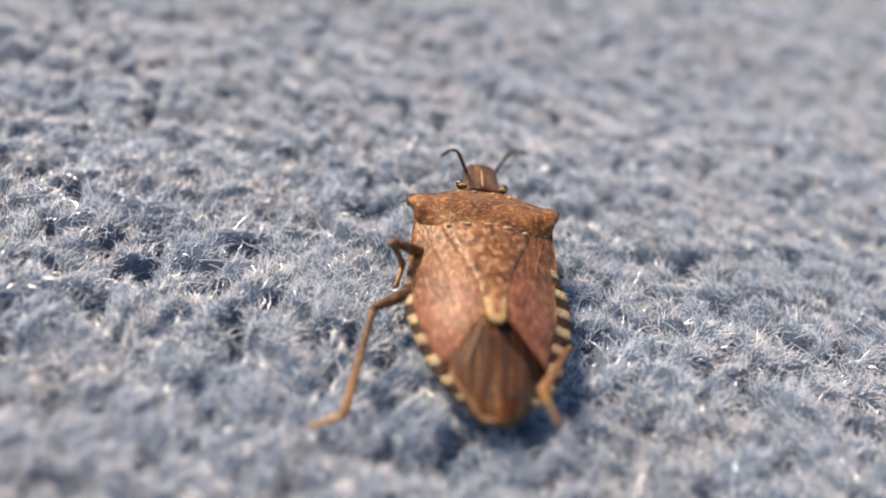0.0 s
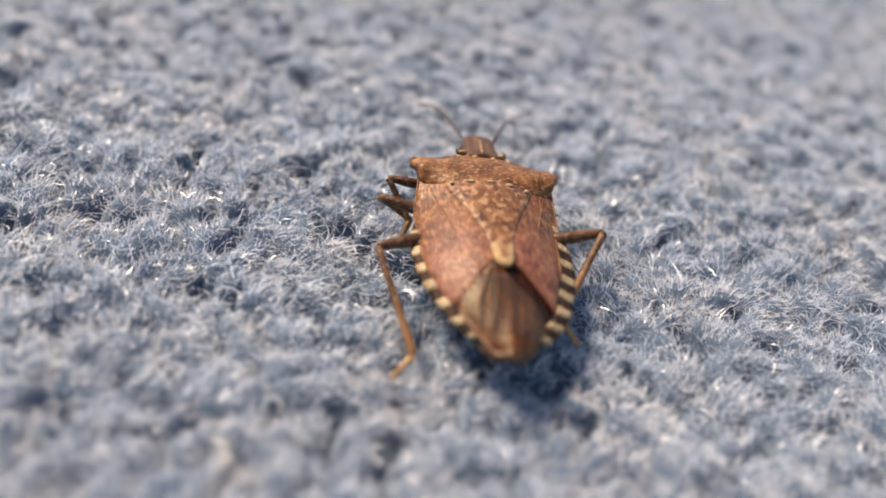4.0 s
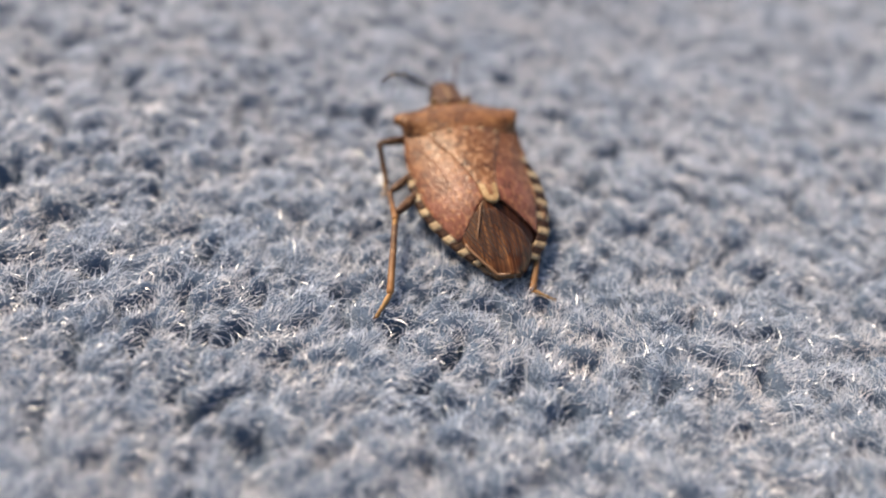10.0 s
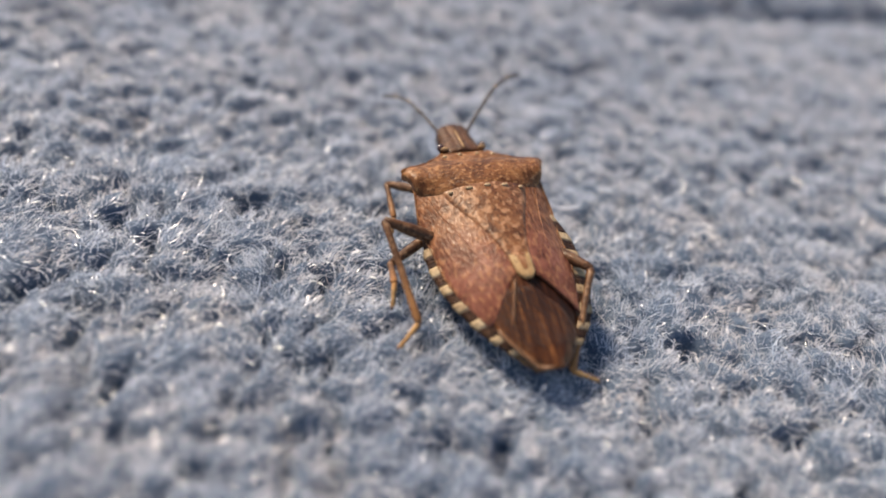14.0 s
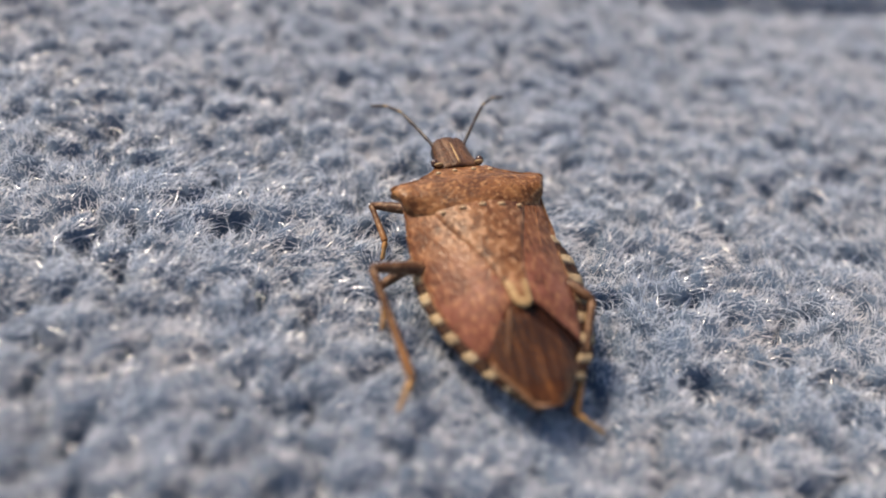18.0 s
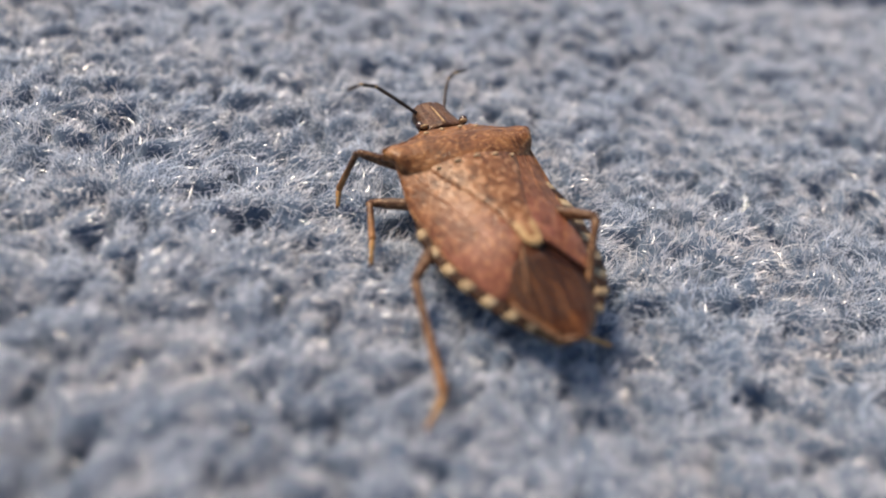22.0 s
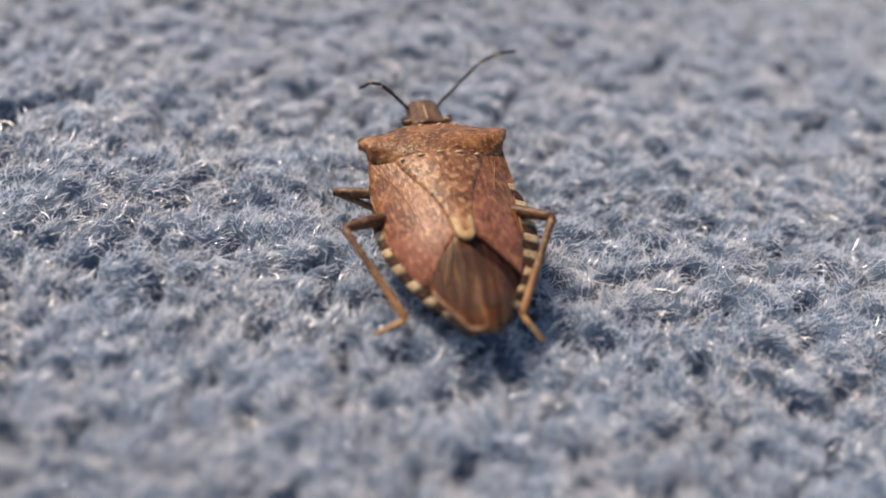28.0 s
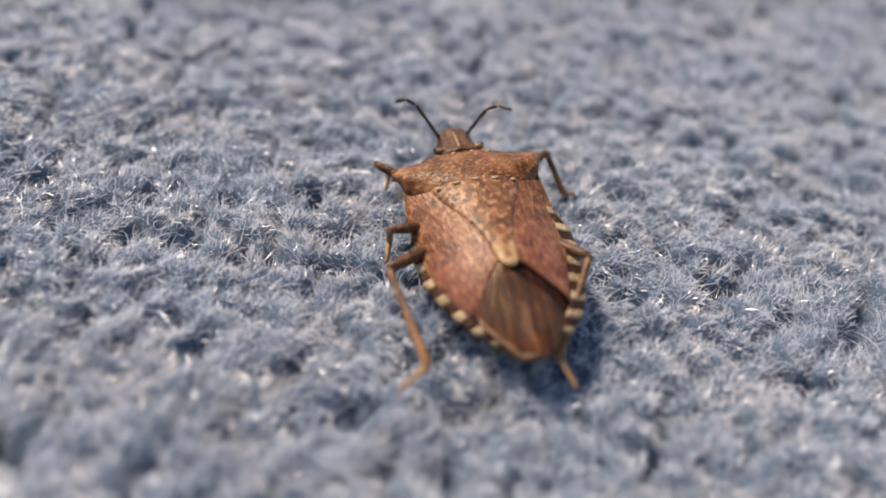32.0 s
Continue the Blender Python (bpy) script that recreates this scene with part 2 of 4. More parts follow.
def pile(x, y):
    """Height of the fleece in mm: round tufts with deep gaps between them, on gentle waves. Also the tuft at each place, the way from its crown, and how far it stands over the gaps."""
    wx, wy = x + 0.6 * smooth_noise(x, y, 1.3, 17), y + 0.6 * smooth_noise(x, y, 1.3, 18)
    gx, gy = (wx - X0) / TUFT + 3.5, (wy - Y0) / TUFT + 3.5
    i, j = np.clip(np.floor(gx).astype(int), 1, TX - 2), np.clip(np.floor(gy).astype(int), 1, TY - 2)
    best = np.full(np.shape(x), GAP)
    which, off = np.zeros((2, *np.shape(x)), int), np.zeros((2, *np.shape(x)))
    for k in (-1, 0, 1):
        for l in (-1, 0, 1):
            a, b = i + k, j + l
            u, v = (gx - a - 0.5 - tuft_dx[a, b]) / tuft_r[a, b], (gy - b - 0.5 - tuft_dy[a, b]) / tuft_r[a, b]
            r2 = u * u + v * v
            h = tuft_h[a, b] * (1 - r2 ** 1.8)
            more = h > best
            best = np.where(more, h, best)
            which, off = np.where(more, (a, b), which), np.where(more, (u, v), off)
    wave = 0.22 * smooth_noise(x, y, 4.2, 11) + 0.35 * smooth_noise(x, y, 11.0, 12)
    # a crease of the blanket, from (17, 52) towards the far side
    beside = 0.95 * (y - 52.5) - 0.31 * (x - 17.0)
    wave = wave - 3.0 * np.exp(-(beside / 1.9) ** 2) * np.clip((x - 13.0) / 6.0, 0, 1)
    rough = 0.12 * smooth_noise(x, y, 0.45, 13) + 0.06 * smooth_noise(x, y, 0.26, 14)
    return 1.4 * best + wave + rough - 1.55, which, off, best


def pile_height(x, y):
    return pile(x, y)[0]


def axis(a, b):
    fine = np.arange(a, b + 0.01, STEP)
    far = np.array([6, 14, 30, 60, 120, 250, 500, 1000, 2500.0])
    return np.concatenate([a - far[::-1], fine, b + far])


def mesh_of(name, co, sizes, corners, *mats):
    """A smooth mesh from arrays of points in mm, face sizes and their corners."""
    me = bpy.data.meshes.new(name)
    me.vertices.add(len(co)), me.loops.add(len(corners)), me.polygons.add(len(sizes))
    me.vertices.foreach_set("co", (co * MM).ravel())
    me.loops.foreach_set("vertex_index", corners.astype(np.int32))
    me.polygons.foreach_set("loop_start", (np.cumsum(sizes) - sizes).astype(np.int32))
    me.polygons.foreach_set("use_smooth", np.ones(len(sizes), bool))
    me.update(calc_edges=True)
    for mat in mats:
        me.materials.append(mat)
    return me


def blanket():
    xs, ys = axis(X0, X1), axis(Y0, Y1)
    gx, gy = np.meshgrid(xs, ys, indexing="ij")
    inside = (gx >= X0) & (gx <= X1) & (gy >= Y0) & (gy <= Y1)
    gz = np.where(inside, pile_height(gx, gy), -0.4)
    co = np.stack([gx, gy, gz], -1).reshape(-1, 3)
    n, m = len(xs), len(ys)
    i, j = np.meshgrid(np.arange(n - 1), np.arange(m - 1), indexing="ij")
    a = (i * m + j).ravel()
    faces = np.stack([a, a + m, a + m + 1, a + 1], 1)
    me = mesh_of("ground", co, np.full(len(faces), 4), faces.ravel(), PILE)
    return tagged(new("ground", me), "pale blue-grey fleece blanket with short tufted pile, base darkened for shade between tufts", "blanket", kind="structure")


# edges of the stretch of pile that is seen from near: y, and x from left to right
STRETCH_Y, STRETCH_LEFT, STRETCH_RIGHT = (-92, -70, -40, 0, 50, 90, 118), (-8, -16, -26, -30, -46, -56, -30), (38, 44, 56, 60, 54, 30, 22)


def strands(n, steps, reach, width, lie, swirl):
    """Points and faces of n hairs in mm: thin ribbons rooted on the tufts and bent over their crowns, with pointed ends."""
    y = rng.uniform(Y0 + 1, Y1 - 4, n * 4)
    x = rng.uniform(X0 + 1, X1 - 1, n * 4)
    keep = (x > np.interp(y, STRETCH_Y, STRETCH_LEFT)) & (x < np.interp(y, STRETCH_Y, STRETCH_RIGHT))
    x, y = x[keep], y[keep]
    z, which, off, tall = pile(x, y)
    # more hairs on the crowns of the tufts than in the gaps
    keep = rng.uniform(GAP + 0.02, 0.6, len(z)) < tall
    x, y, z, which, off = x[keep][:n], y[keep][:n], z[keep][:n] - 0.04, which[:, keep][:, :n], off[:, keep][:, :n]
    n = len(x)
    nap = np.radians(np.interp(y, (-70, 10, 60), (66, 55, 50)) + 60 * smooth_noise(x, y, 5.0, 21) + 40 * smooth_noise(x, y, 1.7, 22))
    turn, wild = rng.uniform(0, 2 * np.pi, n), rng.gamma(2.0, 0.26, n)
    tuft_turn = rng.uniform(0, 2 * np.pi, (TX, TY))[which[0], which[1]]
    tuft_bend = rng.normal(0, 0.4, (TX, TY))[which[0], which[1]]
    d = np.stack([np.cos(nap) * 0.55 + off[0] * 0.5 + np.cos(tuft_turn) * 0.3 + np.cos(turn) * wild, np.sin(nap) * 0.55 + off[1] * 0.5 + np.sin(tuft_turn) * 0.3 + np.sin(turn) * wild, rng.uniform(lie[0], lie[1], n)], 1)
    d /= np.linalg.norm(d, axis=1)[:, None]
    bend = tuft_bend + rng.normal(0, swirl, n)
    curl = np.stack([-d[:, 1] * bend, d[:, 0] * bend, rng.uniform(-1.4 / steps, 0.0, n)], 1)
    step = ((np.minimum(rng.gamma(4.0, 0.25, n), 2.4) * 0.7 + 0.3) * reach / steps)[:, None]
    wide = (width * rng.uniform(0.7, 1.35, n))[:, None]
    p = np.stack([x, y, z], 1)
    tilt = rng.normal(0, 0.45, (n, 3)) + np.array([0, 0, 1.0])
    rings = []
    for k in range(steps):
        w = np.cross(d, tilt)
        w /= np.linalg.norm(w, axis=1)[:, None] + 1e-9
        rings += [p - w * wide * (1 - 0.35 * k / steps), p + w * wide * (1 - 0.35 * k / steps)]
        p = p + d * step
        d = d + curl
        d /= np.linalg.norm(d, axis=1)[:, None]
    co = np.stack(rings + [p], 1)
    m = 2 * steps + 1
    corners = []
    for k in range(steps - 1):
        corners += [2 * k, 2 * k + 1, 2 * k + 3, 2 * k + 2]
    corners += [2 * steps - 2, 2 * steps - 1, 2 * steps]
    faces = (np.arange(n) * m)[:, None] + np.array([corners])
    return co.reshape(-1, 3), np.tile([4] * (steps - 1) + [3], n), faces.ravel()


def fibres():
    """The hairs of the pile: a dense short coat, and longer bright curls over it."""
    co, sizes, faces, count = [], [], [], 0
    for c, s, f in (strands(FIBRES, 2, 0.62, 0.02, (0.05, 0.8), 0.9), strands(CURLS, 4, 1.25, 0.018, (0.0, 0.5), 0.4)):
        co.append(c), sizes.append(s), faces.append(f + count)
        count += len(c)
    me = mesh_of("fleece_fibres", np.concatenate(co), np.concatenate(sizes), np.concatenate(faces), FIBRE, CURL)
    me.polygons.foreach_set("material_index", np.repeat([0, 1], [len(s) for s in sizes]).astype(np.int32))
    return tagged(new("fleece_fibres", me), "fine curled pale blue and white fleece hairs on the blanket", "fleece pile", kind="stuff")


FIBRES, CURLS = 590000, 80000
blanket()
fibres()


def loose_hair(points, mat, thick, label):
    """A long stray hair that stands out of the pile, in mm."""
    a, b, c = (Vector(p) for p in points)
    bm = bmesh.new()
    rings = []
    for k in range(17):
        t = k / 16
        p = a * (1 - t) ** 2 + b * 2 * t * (1 - t) + c * t * t
        r = thick * (1 - 0.6 * t)
        rings.append([bm.verts.new((p + Vector((math.cos(q), 0.4 * math.sin(q), math.sin(q))) * r) * MM) for q in (0.5, 2.6, 4.7)])
    for r, s in zip(rings, rings[1:]):
        for k in range(3):
            bm.faces.new((r[k], r[(k + 1) % 3], s[(k + 1) % 3], s[k]))
    bm.faces.new(rings[0]), bm.faces.new(rings[-1])
    me = bpy.data.meshes.new("loose_hair")
    bm.to_mesh(me)
    bm.free()
    me.materials.append(mat)
    return tagged(new("loose_hair", me), label, "hair", group="loose hairs on the blanket")


for points in (((17.95, -18.6, -0.6), (18.3, -17.3, 1.6), (19.1, -14.86, 0.8)), ((23.4, 35.4, -0.6), (24.18, 35.6, 1.5), (25.25, 37.39, 0.9)), ((-16.69, 77.7, -0.6), (-16.6, 78.1, 0.9), (-16.73, 78.64, 1.7))):
    loose_hair(points, FIBRE, 0.035, "long pale stray hair sticking out of the fleece")
loose_hair(((6.2, -22.8, 0.5), (11.1, -26.0, 1.3), (8.5, -30.3, 0.5)), DARK_HAIR, 0.026, "fine dark stray hair lying in a curve on the fleece")


# ---- the stink bug ----
def curve(points):
    """A smooth function through (y, value) pairs, y rising."""
    ys, vs = zip(*sorted(points))
    s = np.gradient(np.array(vs), np.array(ys))

    def at(y):
        y = min(max(y, ys[0]), ys[-1])
        k = min(max(int(np.searchsorted(ys, y)) - 1, 0), len(ys) - 2)
        h = ys[k + 1] - ys[k]
        t = (y - ys[k]) / h
        return ((1 + 2 * t) * (1 - t) ** 2 * vs[k] + t * (1 - t) ** 2 * h * s[k] + t * t * (3 - 2 * t) * vs[k + 1] + t * t * (t - 1) * h * s[k + 1])
    return at


# the abdomen and its wings lean a little to one side
BENT = {"abdomen", "rim_band", "wing_membrane", "membrane_rim", "vein", "forewing", "wing_edge", "wing_vein", "scutellum", "shield_tip", "tip_centre"}
LEAN = curve([(-8.7, 0.5), (-6.0, 0.45), (-4.4, 0.27), (-3.0, 0.2), (-1.0, 0.1), (1.0, 0.02), (2.5, 0.0)])


def part(name, bm, mat, parent, label="", smooth=True):
    for v in bm.verts if name in BENT else ():
        v.co.x += LEAN(v.co.y / MM) * MM
    me = bpy.data.meshes.new(name)
    bmesh.ops.recalc_face_normals(bm, faces=bm.faces)
    for f in bm.faces:
        f.smooth = smooth
    bm.to_mesh(me)
    bm.free()
    for m in mat if isinstance(mat, (list, tuple)) else (mat,):
        me.materials.append(m)
    ob = new(name, me)
    ob.parent = parent
    if label:
        ob["label"] = label
    return ob


# half width of the whole back, height of its middle, fall towards its edge, in mm along the body
BACK = curve([(-8.6, 0.2), (-8.3, 0.8), (-7.6, 1.5), (-6.4, 2.5), (-5.0, 3.2), (-3.5, 3.66), (-2.0, 3.85), (-0.5, 3.82), (1.0, 3.6), (2.6, 3.5), (3.4, 3.6)])
RIDGE = curve([(-8.6, 1.8), (-7.5, 2.12), (-6.0, 2.5), (-4.3, 2.9), (-2.5, 3.08), (0.0, 3.16), (2.3, 3.12), (3.3, 3.0), (4.6, 2.62), (5.8, 2.4), (7.6, 2.12)])
FALL = curve([(-8.6, 0.35), (-6.0, 1.1), (-3.0, 1.75), (0.0, 1.6), (2.0, 0.95), (3.4, 0.5), (5.0, 0.5), (7.6, 0.3)])


def back_z(x, y, lift=0.0):
    q = min(1.15, abs(x) / max(BACK(y), 0.6))
    return RIDGE(y) - FALL(y) * (0.4 * q ** 1.4 + 0.6 * q ** 2.4) + lift


def plate(ys, left, right, height, thick, across=10, edge=0.06):
    """A curved plate: left(y) to right(y) along the stations ys, its top at height(x, y), rounded at the rims."""
    bm = bmesh.new()
    top, low = [], []
    n = len(ys) - 1
    for i, y in enumerate(ys):
        a, b = left(y), right(y)
        rows = [], []
        for k in range(across + 1):
            u = k / across
            x = a + (b - a) * u
            rim = max(abs(2 * u - 1) ** 10, (abs(2 * i / n - 1)) ** 14) * edge
            z = height(x, y)
            rows[0].append(bm.verts.new((x * MM, y * MM, (z - rim) * MM)))
            rows[1].append(bm.verts.new((x * MM, y * MM, (z - thick) * MM)))
        top.append(rows[0]), low.append(rows[1])
    for i in range(n):
        for k in range(across):
            bm.faces.new((top[i][k], top[i][k + 1], top[i + 1][k + 1], top[i + 1][k]))
            bm.faces.new((low[i][k], low[i + 1][k], low[i + 1][k + 1], low[i][k + 1]))
        for k, g in ((0, 1), (across, -1)):
            bm.faces.new((top[i][k], top[i + 1][k], low[i + 1][k], low[i][k]))
    for i in (0, n):
        for k in range(across):
            bm.faces.new((top[i][k], top[i][k + 1], low[i][k + 1], low[i][k]))
    return bm


def span(a, b, n):
    return [a + (b - a) * k / n for k in range(n + 1)]


def ball(bm, at, size, seg=12):
    m = Matrix.LocRotScale(Vector(at) * MM, None, Vector(size) * MM)
    bmesh.ops.create_uvsphere(bm, u_segments=seg, v_segments=max(6, seg // 2 + 2), radius=1.0, matrix=m)
    return bm


def tube(points, radii, sides=8):
    """A limb along points (mm) with its radius at each, closed by rounded ends."""
    bm = bmesh.new()
    pts = [Vector(p) for p in points]
    rings = []
    for i, p in enumerate(pts):
        d = (pts[min(i + 1, len(pts) - 1)] - pts[max(i - 1, 0)]).normalized()
        a = d.orthogonal().normalized() if abs(d.x) > 0.9 else d.cross(Vector((1, 0, 0))).normalized()
        b = d.cross(a)
        rings.append([bm.verts.new((p + (a * math.cos(2 * math.pi * k / sides) + b * math.sin(2 * math.pi * k / sides)) * radii[i]) * MM) for k in range(sides)])
    for r, s in zip(rings, rings[1:]):
        for k in range(sides):
            bm.faces.new((r[k], r[(k + 1) % sides], s[(k + 1) % sides], s[k]))
    bm.faces.new(rings[0]), bm.faces.new(rings[-1])
    return bm


bug = tagged(new("stink_bug"), "brown marbled stink bug with banded edges walking on fleece", "insect")

# belly and flanks under the wings
def belly():
    bm = bmesh.new()
    rings = []
    for y in span(-8.35, 5.2, 34):
        w = (BACK(y) if y < 3.4 else 3.6 - (y - 3.4) * 1.15) * 0.9
        z1 = back_z(w, y) - 0.1 - 0.45 * min(1.0, max(0.0, (-3.5 - y) / 1.0)) if y < 3 else back_z(0, y) - 0.75
        z0 = 0.75 + 0.9 * max(0, (-y - 5.5) / 3) + 0.5 * max(0, (y - 3) / 2)
        ring = []
        for k in range(20):
            t = 2 * math.pi * k / 20
            c, s = math.cos(t), math.sin(t)
            z = z1 + (RIDGE(y) - (0.35 if y > -3.5 else 0.8) - z1) * s * 0.7 if s > 0 else z1 + (z1 - z0) * s
            ring.append(bm.verts.new((w * math.copysign(abs(c) ** 0.8, c) * MM, y * MM, z * MM)))
        rings.append(ring)
    for r, s in zip(rings, rings[1:]):
        for k in range(20):
            bm.faces.new((r[k], r[(k + 1) % 20], s[(k + 1) % 20], s[k]))
    bm.faces.new(rings[0]), bm.faces.new(rings[-1])
    return bm


part("abdomen", belly(), BELLY, bug, "dull brown underside")

# connexivum: pale and dark bands along the rim of the abdomen
bands = []
for centre, half in ((-0.1, 0.23), (-1.25, 0.26), (-2.4, 0.27), (-3.55, 0.27), (-4.65, 0.26), (-5.7, 0.23), (-6.65, 0.18), (-7.4, 0.12)):
    bands += [(centre + half, centre - half, BAND_PALE, "cream band of the abdomen's rim")]
for (_, y1, *_a), (y2, *_b) in zip(bands[:], bands[1:]):
    d = (y1 - y2) / 3
    bands += [(y1, y1 - d * 1.05, BAND_DARK, "dark brown band of the abdomen's rim"), (y1 - d * 1.05, y2 + d * 1.05, BAND_BROWN, "mid brown band of the abdomen's rim"), (y2 + d * 1.05, y2, BAND_DARK, "dark brown band of the abdomen's rim")]
def rim_z(x, y):
    e = max(0.0, abs(x) - (BACK(y) - 0.8))
    return back_z(min(abs(x), BACK(y) - 0.8), y, 0.05) - (0.45 if x > 0 else 0.62) * e


for side in (-1, 1):
    for y1, y0, mat, label in bands:
        inner = lambda y: side * (BACK(y) - (0.95 if y > -5.3 else 0.55))
        outer = lambda y: side * (BACK(y) - 0.3 + ((0.46 if side > 0 else 0.3) + (0.03 if mat is BAND_PALE else 0.0)) * min(1.0, max(0.0, (0.5 - y) / 1.8)))
        part("rim_band", plate(span(y0 + 0.005, y1 - 0.005, 4), inner, outer, lambda x, y: rim_z(x, y) + (0.0 if mat is BAND_DARK else 0.006), 0.2, 6, 0.02), mat, bug, label)

# membranes over the tail, lying a little lower than the wings: the left one folds over the right one, which is coloured
# darker for the shield's shadow
M_HALF = curve([(-8.72, 0.18), (-8.45, 0.66), (-7.7, 1.32), (-6.8, 1.92), (-5.7, 2.3), (-4.2, 2.3), (-3.0, 1.2)])


def m_z(x, y):
    fold = 0.03 * math.sin(2.4 * x - 0.8 * y) + 0.014 * math.sin(9.0 * (x * 0.9 - 0.12 * y) + 0.7 * math.sin(2.3 * y))
    return back_z(x, y, 0.07 + 0.05 * min(1.0, max(0.0, (-4.8 - y) / 3.0))) + fold


def m_low(x, y):
    return m_z(x, y) - 0.1 * min(1.0, max(0.0, (y + 8.6) / 1.5)) - 0.05 * max(0.0, x) * min(1.0, max(0.0, (y + 8.2) / 1.5))


M_FOLD = curve([(-8.72, 0.15), (-8.45, 0.62), (-7.9, 1.15), (-7.2, 1.5), (-6.4, 1.35), (-5.6, 0.75), (-4.8, 0.1), (-3.0, -0.1)])


def m_fold(y):
    return min(M_HALF(y) - 0.02, M_FOLD(y))


part("wing_membrane", plate(span(-8.66, -3.2, 30), lambda y: -0.6 * M_HALF(y), lambda y: 0.98 * M_HALF(y), m_low, 0.08, 24, 0.04), MEMBRANE_SHADED, bug, "glossy brown membrane of the lower wing, darkened for the shield's shadow")
mem = part("wing_membrane", plate(span(-8.72, -3.2, 40), lambda y: -M_HALF(y), m_fold, m_z, 0.06, 28, 0.03), MEMBRANE, bug, "glossy dark brown wing membrane with fine veins")
for k in range(17):
    pts = []
    for y in span(-4.7 - 0.04 * (k % 4), -7.9 + 0.05 * (k % 5), 12):
        a, b = -M_HALF(y), m_fold(y)
        x = a + (b - a) * (0.06 + 0.055 * k) + 0.03 * math.sin(1.7 * y + 0.6 * k) + 0.012 * math.sin(5.1 * y + 2 * k)
        x = min(b - 0.03, max(a + 0.05, x))
        pts.append((x, y, m_z(x, y) + 0.002))
    part("vein", tube(pts, [0.012] + [0.024 + 0.01 * (k % 3)] * 11 + [0.008], 6), VEIN, mem)
pts = [(-M_HALF(y) + 0.07, y, m_z(-M_HALF(y) + 0.07, y) - 0.01) for y in span(-6.3, -8.68, 14)]
ridge = [(-0.42 - 0.3 * (-4.45 - y), y, m_z(-0.42 - 0.3 * (-4.45 - y), y) + 0.03) for y in span(-4.45, -6.4, 10)]
part("fold_ridge", tube(ridge, [0.05] + [0.045] * 9 + [0.02], 6), CLEAR_RIM, mem, "pale amber fold along the membrane")
part("membrane_rim", tube(pts, [0.02] + [0.09] * 13 + [0.05], 6), CLEAR_RIM, mem, "pale amber rim of the membrane")

# leathery forewings
def inner_edge(y):
    if y > -4.2:
        return S_HALF(y) - 0.06
    return 0.55 + (-4.2 - y) * 0.9


S_HALF = curve([(-4.42, 0.18), (-4.25, 0.4), (-3.9, 0.52), (-3.2, 0.6), (-2.2, 0.82), (-0.7, 1.4), (0.7, 2.02), (1.9, 2.5)])
for side in (-1, 1):
    lo, hi = -6.05, 2.7
    a = lambda y: side * max(0.3, inner_edge(y) - (0.2 if y > -4.0 else 0.0))
    cover = lambda y: (0.66 if side > 0 else 0.36) * min(1.0, max(0.0, (0.5 - y) / 1.8))
    b = lambda y: side * max(inner_edge(y) + 0.03, BACK(y) - cover(y))
    wing = part("forewing", plate(span(lo, hi, 36), a, b, lambda x, y: back_z(x, y, 0.13), 0.2, 14, 0.02), CORIUM, bug, "reddish brown speckled leathery forewing")
    pts = [(side * (BACK(y) - cover(y)), y, back_z(BACK(y) - cover(y), y, 0.12)) for y in span(2.4, -3.9, 14)]
    part("wing_edge", tube(pts, [0.05] * 14 + [0.02], 6), SHELL, wing, "pale front edge")
    pts = [(side * (inner_edge(y) + 0.55 + 0.16 * (2 - y)), y, back_z(inner_edge(y) + 0.55 + 0.16 * (2 - y), y, 0.125)) for y in span(1.6, -2.4, 10)]
    part("wing_vein", tube(pts, [0.035] * 10 + [0.01], 6), CORIUM, wing)

# scutellum with its pale tongue
scut = part("scutellum", plate(span(-4.42, 1.9, 34), lambda y: -S_HALF(y), S_HALF, lambda x, y: back_z(x, y, 0.2 + 0.06 * math.exp(-((y - 0.7) / 0.9) ** 2) * math.exp(-(x / 1.3) ** 2) + 0.04 * max(0.0, min(1.0, (-2.6 - y) / 2))), 0.34, 22, 0.09), SCUTELLUM, bug, "tan speckled triangular shield")
T_HALF = curve([(-4.5, 0.14), (-4.3, 0.36), (-3.95, 0.47), (-3.5, 0.5), (-2.9, 0.56)])
tip = part("shield_tip", plate(span(-4.5, -3.15, 12), lambda y: -T_HALF(y), T_HALF, lambda x, y: back_z(x, y, 0.265 - 0.05 * max(0.0, y + 3.6)), 0.12, 10, 0.03), CALLUS, scut, "pale ochre tip of the shield")
C_HALF = curve([(-4.15, 0.06), (-4.0, 0.15), (-3.6, 0.2), (-3.1, 0.3)])
part("tip_centre", plate(span(-4.15, -3.1, 8), lambda y: -C_HALF(y), C_HALF, lambda x, y: back_z(x, y, 0.272 - 0.05 * max(0.0, y + 3.6)), 0.05, 6, 0.012), SCUTELLUM, tip, "brown middle of the pale tip")
for x in (-1.9, -0.95, 0.0, 0.95, 1.9):
    part("callus_dot", ball(bmesh.new(), (x, 1.34, back_z(x, 1.34, 0.25)), (0.2 if abs(x) < 1.5 else 0.14, 0.1, 0.07), 10), CREAM, scut, "pale raised dot")

# pronotum: shoulders in front of the wings
P_HALF = curve([(1.5, 2.4), (1.75, 3.05), (2.1, 3.42), (2.6, 3.6), (2.95, 3.74), (3.25, 3.92), (3.45, 3.86), (3.75, 3.12), (4.15, 2.2), (4.5, 1.68), (4.8, 1.42), (4.95, 1.3)])


